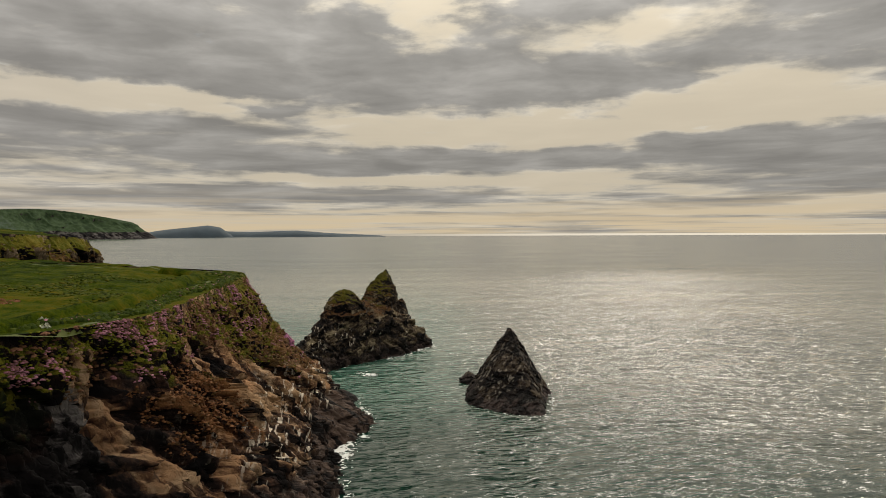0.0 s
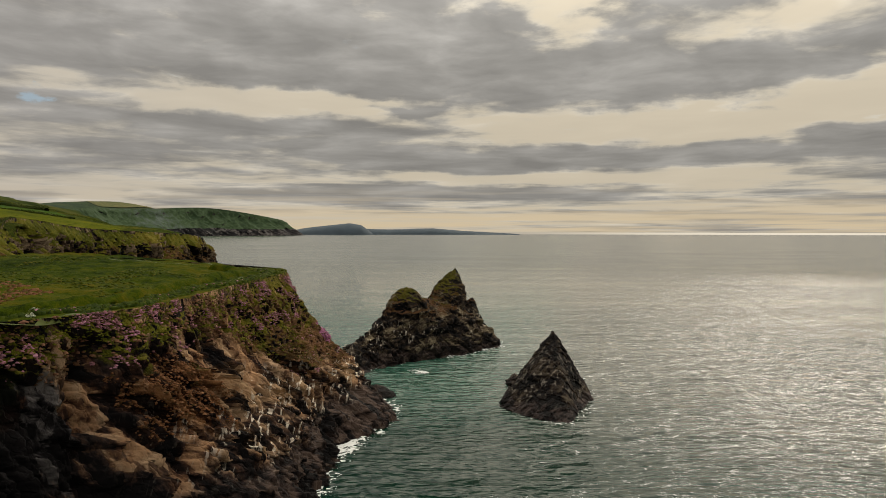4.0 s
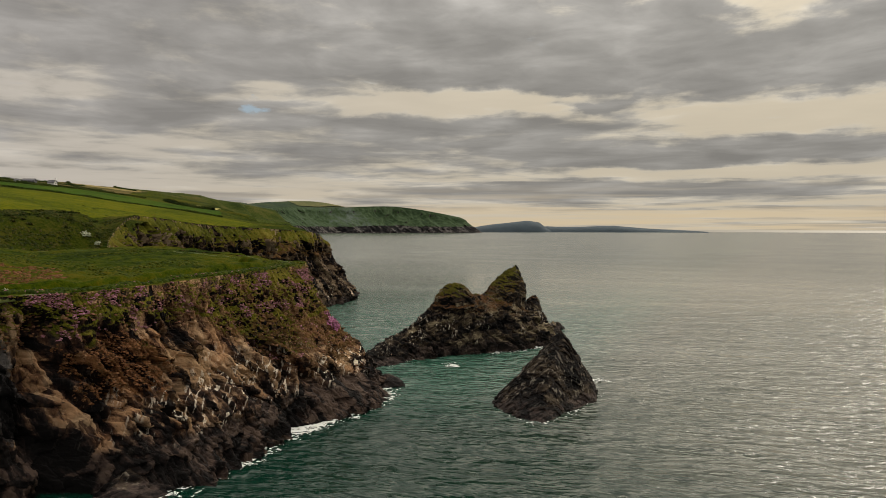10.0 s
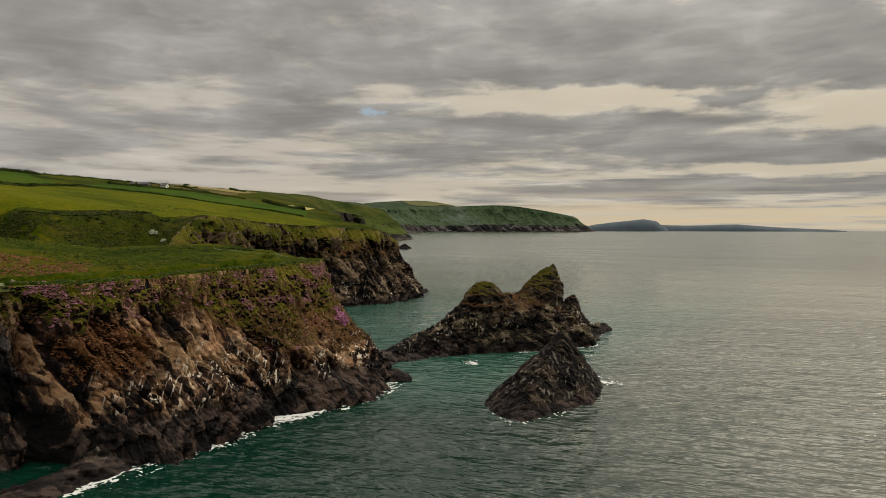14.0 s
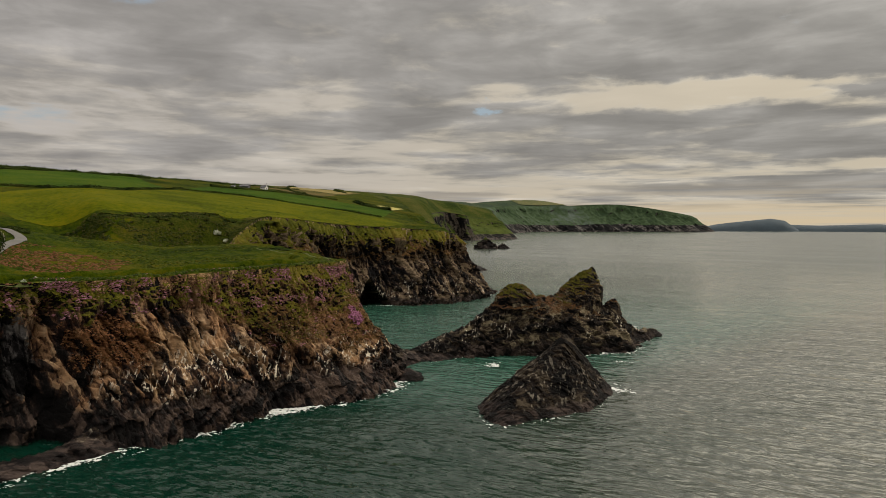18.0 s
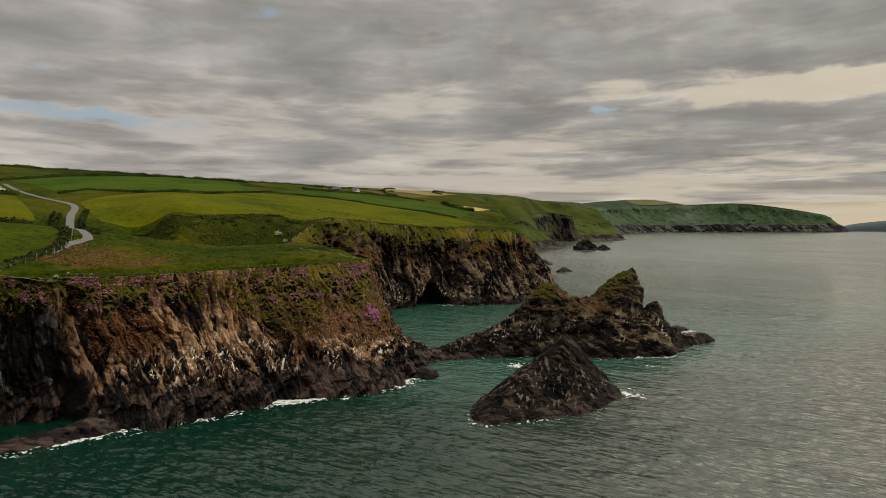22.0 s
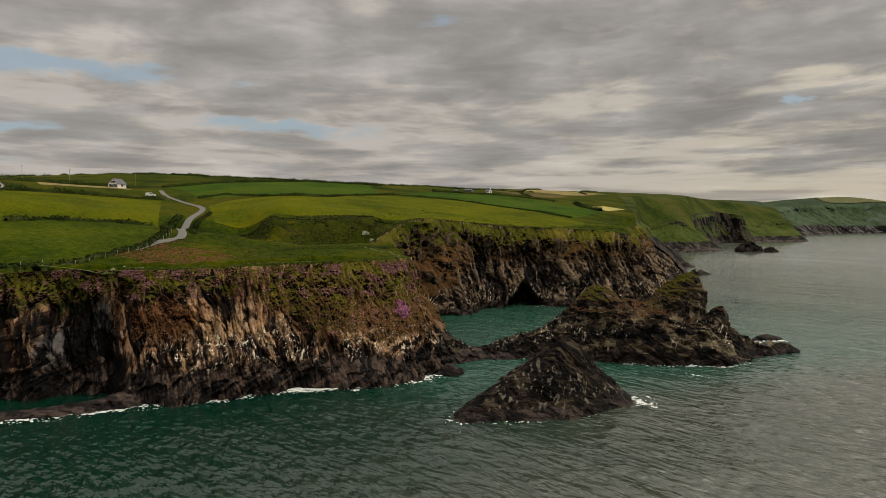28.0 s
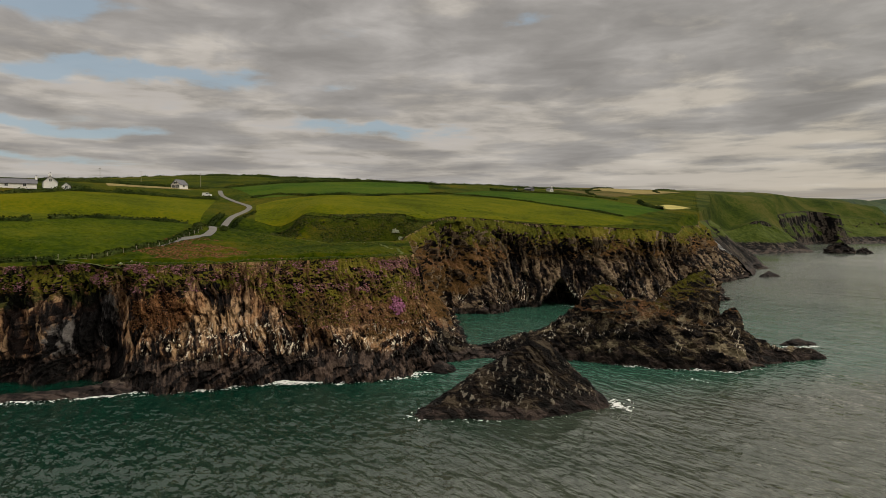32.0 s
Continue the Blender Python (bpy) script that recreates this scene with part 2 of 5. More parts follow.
def rock_material(name, veg=14.0, drop=None, guano=1.0, wet=2.2, tint=(1, 1, 1), slope=0.2, dip=(0, 32, 0), grass=True, heath=20.0, coarse=1.0, turf_tint=(1.0, 1.0, 1.0), mess=1.0, rusty=0.75, perch=None, zones=(), sparse=0.43):
    """Slaty cliff rock: bedding, rust and ochre faces, a black tidal zone, droppings in streaks, turf on the upper slopes.
    veg: the height from which turf grows; drop: from which y to which y it comes to grow how much lower."""
    m, nt, b, pos, nor = material(name)
    x, y, z = xyz(nt, pos)
    nz = xyz(nt, nor)[2]
    pos = mapped(nt, pos, (coarse, coarse, coarse)) if coarse != 1.0 else pos
    patch = noise_tex(nt, pos, 0.16, 5, 0.6)
    grain = noise_tex(nt, pos, 2.6, 8, 0.72)
    chips = noise_tex(nt, pos, 0.7, 7, 0.68, 0.4)
    beds = noise_tex(nt, mapped(nt, pos, (0.34, 0.34, 2.1), dip), 1.0, 9, 0.70, 0.25)
    v = math_node(nt, "ADD", math_node(nt, "MULTIPLY", beds, 0.36), math_node(nt, "ADD", math_node(nt, "MULTIPLY", patch, 0.18),
                  math_node(nt, "ADD", math_node(nt, "MULTIPLY", grain, 0.12), math_node(nt, "MULTIPLY", chips, 0.06))))
    v = math_node(nt, "ADD", v, 0.13)
    cell = nt.nodes.new("ShaderNodeTexVoronoi")
    cell.inputs["Scale"].default_value = 1.0
    nt.links.new(mix(nt, 0.025, mapped(nt, pos, (0.30, 0.30, 1.25), dip), noise_col(nt, pos, 0.9)), cell.inputs["Vector"])
    tone = xyz(nt, cell.outputs["Color"])[0]
    crack = nt.nodes.new("ShaderNodeTexVoronoi")
    crack.feature = "DISTANCE_TO_EDGE"
    crack.inputs["Scale"].default_value = 1.0
    nt.links.new(cell.inputs["Vector"].links[0].from_socket, crack.inputs["Vector"])
    joint = smooth(nt, crack.outputs["Distance"], 0.0, 0.07)
    v = math_node(nt, "ADD", v, math_node(nt, "MULTIPLY", math_node(nt, "SUBTRACT", tone, 0.5), 0.09))
    slab = nt.nodes.new("ShaderNodeAttribute")
    slab.attribute_name = "tone"
    v = math_node(nt, "ADD", v, math_node(nt, "MULTIPLY", slab.outputs["Fac"], 0.20))
    v = math_node(nt, "ADD", 0.512, math_node(nt, "MULTIPLY", math_node(nt, "SUBTRACT", v, 0.5), 1.3))
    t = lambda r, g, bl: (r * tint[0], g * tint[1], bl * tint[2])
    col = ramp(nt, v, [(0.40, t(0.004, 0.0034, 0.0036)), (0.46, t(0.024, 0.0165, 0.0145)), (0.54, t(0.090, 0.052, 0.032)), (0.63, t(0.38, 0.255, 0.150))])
    # rust and ochre faces
    rust = smooth(nt, noise_tex(nt, pos, 0.13, 5, 0.62, 0.6), 0.45, 0.57)
    col = mix(nt, math_node(nt, "MULTIPLY", rust, rusty), col, ramp(nt, v, [(0.40, t(0.010, 0.004, 0.002)), (0.49, t(0.052, 0.021, 0.010)), (0.61, t(0.33, 0.17, 0.078))]))
    # faces of another stone or growth: middle y and z, half sizes, its dark and light tones
    for y0, z0, ry, rz, lo, hi in zones:
        dy = math_node(nt, "DIVIDE", math_node(nt, "SUBTRACT", y, y0), ry)
        dz = math_node(nt, "DIVIDE", math_node(nt, "SUBTRACT", z, z0), rz)
        d2 = math_node(nt, "ADD", math_node(nt, "MULTIPLY", dy, dy), math_node(nt, "MULTIPLY", dz, dz))
        d2 = math_node(nt, "ADD", d2, math_node(nt, "MULTIPLY", math_node(nt, "SUBTRACT", chips, 0.5), 3.0))
        col = mix(nt, smooth(nt, d2, 1.1, 0.6), col, ramp(nt, v, [(0.40, tuple(c * 0.12 for c in lo)), (0.46, lo), (0.57, hi)]))
    # tidal zone
    zj = math_node(nt, "ADD", z, math_node(nt, "MULTIPLY", math_node(nt, "SUBTRACT", patch, 0.5), 6.0))
    dark = smooth(nt, zj, wet * 1.4, wet * 0.85)
    col = mix(nt, math_node(nt, "MULTIPLY", dark, 0.93), col, ramp(nt, v, [(0.40, (0.004, 0.0035, 0.0035)), (0.50, (0.018, 0.0135, 0.0125)), (0.60, (0.060, 0.044, 0.038))]))
    # droppings
    if guano:
        st = noise_tex(nt, mapped(nt, pos, (1.5, 1.5, 0.22), (14, -6, 0)), 1.0, 4, 0.55, 0.3)
        where = smooth(nt, noise_tex(nt, pos, 0.2, 4, 0.55), sparse, sparse + 0.08)
        band = math_node(nt, "MULTIPLY", smooth(nt, zj, wet * 0.8, wet * 1.3), smooth(nt, zj, wet + 9.0, wet + 3.5))
        g = math_node(nt, "MULTIPLY", math_node(nt, "MULTIPLY", smooth(nt, st, 0.565, 0.62), where), math_node(nt, "MULTIPLY", band, guano))
        if perch:
            g = math_node(nt, "MULTIPLY", g, smooth(nt, y, perch[0], perch[1]))
        col = mix(nt, g, col, mix(nt, grain, (0.62, 0.52, 0.38), (0.88, 0.82, 0.70)))
    rough = mix(nt, dark, (0.8, 0.8, 0.8), (0.62, 0.62, 0.62))
    if grass:
        gc, h, h2 = grass_colour(nt, pos, (0.034, 0.040, 0.003), (0.078, 0.080, 0.006), (0.145, 0.118, 0.017), 1.6)
        bc, h, h2 = grass_colour(nt, mapped(nt, pos, (1, 1, 1), (0, 0, 0), (31, 7, 5)), (0.036, 0.021, 0.007), (0.098, 0.054, 0.017), (0.18, 0.093, 0.048), 2.2)
        hz = math_node(nt, "ADD", z, math_node(nt, "MULTIPLY", math_node(nt, "SUBTRACT", noise_tex(nt, pos, 0.3, 6, 0.7), 0.5), 26.0 * mess))
        gc = mix(nt, smooth(nt, hz, heath - 2.5, heath + 1.0), bc, gc)
        zv = math_node(nt, "ADD", z, math_node(nt, "MULTIPLY", math_node(nt, "SUBTRACT", noise_tex(nt, pos, 0.16, 7, 0.66), 0.5), 15.0 * mess))
        if drop:
            zv = math_node(nt, "ADD", zv, math_node(nt, "MULTIPLY", smooth(nt, y, drop[0], drop[1]), drop[2]))
        up = math_node(nt, "ADD", nz, math_node(nt, "MULTIPLY", math_node(nt, "SUBTRACT", noise_tex(nt, pos, 0.8, 6, 0.68), 0.5), 0.8 * mess))
        vg = math_node(nt, "MULTIPLY", smooth(nt, zv, veg - 1.0, veg + 1.2), smooth(nt, up, slope, slope + 0.16))
        gc = mix(nt, 1.0, gc, turf_tint, "MULTIPLY")
        col = mix(nt, vg, col, gc)
        rough = mix(nt, vg, rough, (0.95, 0.95, 0.95))
    nt.links.new(col, b.inputs["Base Color"])
    nt.links.new(rough, b.inputs["Roughness"])
    b.inputs["Specular IOR Level"].default_value = 0.10
    bump(nt, b, math_node(nt, "ADD", math_node(nt, "MULTIPLY", beds, 0.8), math_node(nt, "ADD", math_node(nt, "MULTIPLY", chips, 0.6), math_node(nt, "ADD", math_node(nt, "MULTIPLY", grain, 0.4), math_node(nt, "MULTIPLY", joint, 0.22)))), 1.0, 0.30)
    return m


def plain(name, colour, rough=0.7, var=0.25, scale=3.0, metal=0.0):
    m, nt, b, pos, nor = material(name)
    n = noise_tex(nt, pos, scale, 5, 0.6)
    lo = tuple(c * (1 - var) for c in colour)
    hi = tuple(min(1, c * (1 + var)) for c in colour)
    nt.links.new(mix(nt, n, lo, hi), b.inputs["Base Color"])
    b.inputs["Roughness"].default_value, b.inputs["Metallic"].default_value = rough, metal
    bump(nt, b, n, 0.3, 0.03)
    return m


def sea_material():
    m, nt, b, pos, nor = material("sea_water")
    x, y, z = xyz(nt, pos)
    # green water by the cliffs; off shore, grey sky reflection is put into the colour
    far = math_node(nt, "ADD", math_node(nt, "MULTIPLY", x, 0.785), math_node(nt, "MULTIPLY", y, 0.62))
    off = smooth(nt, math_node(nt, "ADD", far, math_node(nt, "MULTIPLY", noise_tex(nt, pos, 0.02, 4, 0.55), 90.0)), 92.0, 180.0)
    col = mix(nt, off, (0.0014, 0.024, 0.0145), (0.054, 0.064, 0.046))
    pale_cove = math_node(nt, "MULTIPLY", smooth(nt, y, 92.0, 130.0), smooth(nt, x, 22.0, -8.0))
    col = mix(nt, math_node(nt, "MULTIPLY", pale_cove, 0.8), col, (0.022, 0.086, 0.058))       # paler green over reef and cove, with some sky reflection put into the colour
    col = mix(nt, math_node(nt, "MULTIPLY", smooth(nt, math_node(nt, "SUBTRACT", y, math_node(nt, "MULTIPLY", x, 0.4)), 190.0, 420.0), 0.7), col, (0.115, 0.118, 0.098))      # brighter sky reflection on the open water, painted into its colour
    nt.links.new(col, b.inputs["Base Color"])
    nt.links.new(math_node(nt, "ADD", 1.38, math_node(nt, "MULTIPLY", off, 0.46)), b.inputs["IOR"])
    # slicks: smoother lanes between the ruffled water
    streak = noise_tex(nt, mapped(nt, pos, (0.006, 0.03, 1), (0, 0, -4)), 1.0, 6, 0.62, 0.3)
    ruffled = smooth(nt, streak, 0.36, 0.60)
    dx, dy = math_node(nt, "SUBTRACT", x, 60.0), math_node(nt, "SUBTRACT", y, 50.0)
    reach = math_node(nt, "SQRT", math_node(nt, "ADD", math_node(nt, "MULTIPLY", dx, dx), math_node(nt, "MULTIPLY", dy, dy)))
    away = smooth(nt, reach, 95.0, 680.0)       # wave bumps fade with distance from the camera's path, to suit its view
    nt.links.new(math_node(nt, "ADD", math_node(nt, "MULTIPLY", away, 0.05), math_node(nt, "ADD", 0.05, math_node(nt, "MULTIPLY", ruffled, 0.07))), b.inputs["Roughness"])
    rip = noise_tex(nt, mapped(nt, pos, (1.1, 2.2, 1), (0, 0, -22)), 1.0, 3.0, 0.55, 0.0)
    w1 = noise_tex(nt, mapped(nt, pos, (0.38, 0.88, 1), (0, 0, -16)), 1.0, 2.5, 0.45, 0.0)
    w2 = noise_tex(nt, mapped(nt, pos, (0.14, 0.40, 1), (0, 0, -8)), 1.0, 2.0, 0.5, 0.0)
    w3 = noise_tex(nt, mapped(nt, pos, (0.025, 0.11, 1), (0, 0, -14)), 1.0, 2.0, 0.5, 0.1)
    h = math_node(nt, "ADD", math_node(nt, "MULTIPLY", w1, 1.5), math_node(nt, "ADD", math_node(nt, "MULTIPLY", w2, 2.1), math_node(nt, "MULTIPLY", w3, 3.0)))
    h = math_node(nt, "ADD", h, math_node(nt, "MULTIPLY", math_node(nt, "MULTIPLY", rip, math_node(nt, "ADD", 0.3, ruffled)), 0.16))
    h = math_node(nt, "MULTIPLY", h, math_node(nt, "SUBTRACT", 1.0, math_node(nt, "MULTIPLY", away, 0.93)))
    # normals tilted towards the camera, so that reflections clear the far cape
    lean = math_node(nt, "SUBTRACT", math_node(nt, "MULTIPLY", y, 0.070), math_node(nt, "MULTIPLY", x, 0.005))
    bump(nt, b, math_node(nt, "ADD", h, lean), 1.0, 0.64)
    return m


M_GRASS = grass_material("clifftop_grass", dark=(0.008, 0.016, 0.0005), mid=(0.031, 0.047, 0.0005), dry=(0.076, 0.063, 0.003))
M_FIELD = grass_material("pasture_grass", dark=(0.034, 0.046, 0.0006), mid=(0.070, 0.084, 0.0006), dry=(0.108, 0.104, 0.002), scale=1.1)
M_LEY = grass_material("ley_grass", dark=(0.016, 0.030, 0.001), mid=(0.038, 0.056, 0.001), dry=(0.075, 0.082, 0.003), scale=1.1)
M_MEADOW = grass_material("meadow_grass", dark=(0.016, 0.040, 0.002), mid=(0.032, 0.068, 0.003), dry=(0.058, 0.082, 0.005), scale=0.8)
M_STUBBLE = grass_material("yellow_crop", dark=(0.30, 0.27, 0.09), mid=(0.40, 0.35, 0.13), dry=(0.50, 0.43, 0.18))
M_TAN = grass_material("dry_pasture", dark=(0.16, 0.13, 0.05), mid=(0.22, 0.18, 0.07), dry=(0.28, 0.22, 0.10))
M_PALE = grass_material("pale_grassland", dark=(0.07, 0.085, 0.04), mid=(0.10, 0.11, 0.05), dry=(0.14, 0.13, 0.06), scale=0.1)
M_MOOR = grass_material("moorland", dark=(0.040, 0.045, 0.010), mid=(0.085, 0.072, 0.022), dry=(0.13, 0.10, 0.04), scale=0.5)
# bluer than the near grass: distance haze mixed into the colour
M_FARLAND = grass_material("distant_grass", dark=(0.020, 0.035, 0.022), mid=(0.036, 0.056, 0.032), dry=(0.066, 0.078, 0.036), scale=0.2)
M_HILL = grass_material("hill_grass", dark=(0.012, 0.022, 0.003), mid=(0.034, 0.050, 0.006), dry=(0.078, 0.068, 0.018), scale=0.6)
M_SCRUB = grass_material("bank_scrub", dark=(0.009, 0.015, 0.001), mid=(0.026, 0.036, 0.002), dry=(0.062, 0.056, 0.008), scale=2.5)
M_HEDGE = grass_material("hedge_leaves", dark=(0.012, 0.02, 0.005), mid=(0.03, 0.045, 0.010), dry=(0.06, 0.07, 0.018), scale=2.0)
GULLY = (0.012, 0.017, 0.004), (0.050, 0.050, 0.012)
HEATH, SLATE, OCHRE = ((0.050, 0.020, 0.008), (0.17, 0.080, 0.032)), ((0.022, 0.020, 0.021), (0.125, 0.115, 0.109)), ((0.060, 0.034, 0.018), (0.36, 0.235, 0.13))
M_ROCK = rock_material("headland_rock", wet=4.6, veg=17.0, drop=(80.0, 97.0, 8.5), dip=(79, 0, 0), perch=(58.0, 72.0), rusty=0.55, heath=15.5,
                       zones=((118.5, 14.5, 2.2, 7.0, *OCHRE), (50, 17.5, 5.0, 4.0, *GULLY), (36, 17.0, 8.0, 4.0, *GULLY), (67, 13.0, 6.0, 3.6, *HEATH), (55.5, 11.5, 2.2, 6.5, *SLATE), (49.0, 8.0, 5.0, 4.0, *SLATE), (76.5, 11.5, 4.5, 2.8, *OCHRE), (70, 7.5, 1.6, 2.0, *OCHRE), (86, 9.0, 3.0, 1.6, *OCHRE), (109, 7.5, 6.0, 1.5, *OCHRE)))
M_ROCK2 = rock_material("cove_rock", veg=18.0, drop=(172.0, 150.0, 12.0), guano=0.8, sparse=0.48, slope=0.24, tint=(0.54, 0.60, 0.66), rusty=0.12, dip=(35, 10, 25), heath=24)
# bluish tints on the far coast paint distance haze into the colours
M_ROCKFAR = rock_material("far_rock", veg=23.0, drop=(470.0, 540.0, 11.0), guano=0.0, slope=0.36, tint=(0.16, 0.20, 0.27), heath=8, wet=3.5, coarse=0.3, turf_tint=(0.55, 0.78, 1.3), mess=0.6, rusty=0.1)
M_CAPE = rock_material("cape_rock", veg=34.0, guano=0.0, slope=0.05, tint=(0.22, 0.31, 0.50), wet=1.0, heath=0, coarse=0.04, turf_tint=(0.58, 0.92, 5.5), mess=2.2, rusty=0.1)
M_SHORE = plain("hazy_far_shore", (0.052, 0.074, 0.092), 0.95, 0.3, 0.02)
M_STACK = rock_material("stack_rock", veg=10.0, guano=0.9, sparse=0.52, slope=0.46, tint=(0.56, 0.70, 0.76), heath=15, turf_tint=(0.62, 0.60, 0.6), rusty=0.06, dip=(20, 38, 0))
M_STACKB = rock_material("bare_stack_rock", guano=0.2, grass=False, tint=(0.17, 0.20, 0.23), wet=1.6, dip=(22, 50, 0), rusty=0.06)
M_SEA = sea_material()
M_FOAM = plain("sea_foam", (0.60, 0.63, 0.61), 0.8, 0.12, 2.0)
M_ASPHALT = plain("lane_asphalt", (0.125, 0.12, 0.112), 0.9, 0.2, 0.8)
M_PATH = plain("trodden_path", (0.060, 0.076, 0.012), 0.95, 0.3, 1.2)
M_WHITE = plain("white_render", (0.78, 0.77, 0.74), 0.8, 0.06, 1.0)
M_SLATE = plain("roof_slate", (0.10, 0.10, 0.115), 0.6, 0.25, 2.0)
M_GLASS = plain("window_glass", (0.02, 0.025, 0.03), 0.08, 0.1, 1.0)
M_WOOD = plain("weathered_wood", (0.27, 0.24, 0.19), 0.85, 0.3, 4.0)


# ---- mesh helpers ----
def hash3(i, j, k, seed):
    h = (i.astype(np.int64) * 374761393 + j.astype(np.int64) * 668265263 + k.astype(np.int64) * 2147483647 + seed * 1274126177) & 0xFFFFFFFF
    h = ((h ^ (h >> 13)) * 1274126177) & 0xFFFFFFFF
    h = (h ^ (h >> 16)) & 0xFFFFFF
    return h / float(0xFFFFFF)


def vnoise(p, seed=0):
    """Smooth value noise, -1 to 1, at the points p (n, 3)."""
    f = np.floor(p)
    i, j, k = (f[:, a].astype(np.int64) for a in range(3))
    t = p - f
    t = t * t * t * (t * (t * 6 - 15) + 10)
    r = 0.0
    for a in (0, 1):
        for b in (0, 1):
            for c in (0, 1):
                w = (t[:, 0] if a else 1 - t[:, 0]) * (t[:, 1] if b else 1 - t[:, 1]) * (t[:, 2] if c else 1 - t[:, 2])
                r = r + w * hash3(i + a, j + b, k + c, seed)
    return r * 2 - 1


def fbm(p, octaves=4, seed=0, gain=0.5, ridged=False):
    r, a = 0.0, 1.0
    for o in range(octaves):
        n = vnoise(p * (2.03 ** o) + o * 17.3, seed + o)
        r = r + a * ((1 - 2 * np.abs(n)) if ridged else n)
        a *= gain
    return r


def cells(p, seed=0):
    """The nearest cell of jittered points: three random numbers (-1 to 1) of the cell, the way from its middle, and the gap to the next cell."""
    p = np.asarray(p, np.float64)
    f = np.floor(p).astype(np.int64)
    best, second = np.full(len(p), 1e9), np.full(len(p), 1e9)
    off, key = np.zeros((len(p), 3)), np.zeros((len(p), 3), np.int64)
    for a in (-1, 0, 1):
        for b in (-1, 0, 1):
            for c in (-1, 0, 1):
                g = f + (a, b, c)
                h = (hash3(g[:, 0], g[:, 1], g[:, 2], seed) * 0xFFFFFF).astype(np.int64)
                v = p - g - np.stack([(h & 255) / 255.0, ((h >> 8) & 255) / 255.0, ((h >> 16) & 255) / 255.0], -1) * 0.9
                d = (v * v).sum(1)
                near = d < best
                second = np.where(near, best, np.minimum(second, d))
                best[near] = d[near]
                off[near], key[near] = v[near], g[near]
    r = np.stack([hash3(key[:, 0], key[:, 1], key[:, 2], seed + 100 + i) for i in range(3)], -1) * 2 - 1
    return r, off, np.sqrt(second) - np.sqrt(best)


def facets(p, seed, tilt=0.9, cleft=0.0):
    """Hard-edged blocks: each cell set forward or back and tilted, with open joints between; and a tone of its own."""
    r, off, gap = cells(p, seed)
    return 0.6 * r[:, 0] + tilt * (off * r).sum(1) - cleft * np.exp(-(gap / 0.10) ** 2), r[:, 1]


def step(v, lo, hi):
    t = np.clip((v - lo) / (hi - lo), 0, 1)
    return t * t * (3 - 2 * t)


def grid_mesh(name, pts, mat, closed=False, flat=True, parent=None, tone=None):
    """A mesh from an array of points (rows, columns, 3)."""
    r, c = pts.shape[:2]
    me = bpy.data.meshes.new(name)
    idx = np.arange(r * c).reshape(r, c)
    if closed:
        idx = np.concatenate([idx, idx[:, :1]], 1)
    q = np.stack([idx[:-1, :-1], idx[:-1, 1:], idx[1:, 1:], idx[1:, :-1]], -1).reshape(-1, 4)
    me.vertices.add(r * c)
    me.vertices.foreach_set("co", pts.reshape(-1).astype(np.float32))
    me.loops.add(q.size)
    me.loops.foreach_set("vertex_index", q.reshape(-1).astype(np.int32))
    me.polygons.add(len(q))
    me.polygons.foreach_set("loop_start", np.arange(0, q.size, 4, dtype=np.int32))
    me.update(calc_edges=True)
    if not flat:
        me.polygons.foreach_set("use_smooth", np.ones(len(q), bool))
    me.materials.append(mat)
    ob = new(name, me)
    ob.parent = parent
    if tone is not None:
        me.attributes.new("tone", "FLOAT", "POINT").data.foreach_set("value", tone.reshape(-1).astype(np.float32))
    return ob


def spline(ctrl, u):
    """Catmull-Rom through the rows of ctrl at the parameters u (row numbers)."""
    c = np.asarray(ctrl, float)
    n = len(c)
    i = np.clip(np.floor(u).astype(int), 0, n - 2)
    t = (u - i)[:, None]
    p0, p1, p2, p3 = c[np.clip(i - 1, 0, n - 1)], c[i], c[i + 1], c[np.clip(i + 2, 0, n - 1)]
    return 0.5 * (2 * p1 + (p2 - p0) * t + (2 * p0 - 5 * p1 + 4 * p2 - p3) * t * t + (3 * p1 - p0 - 3 * p2 + p3) * t ** 3)


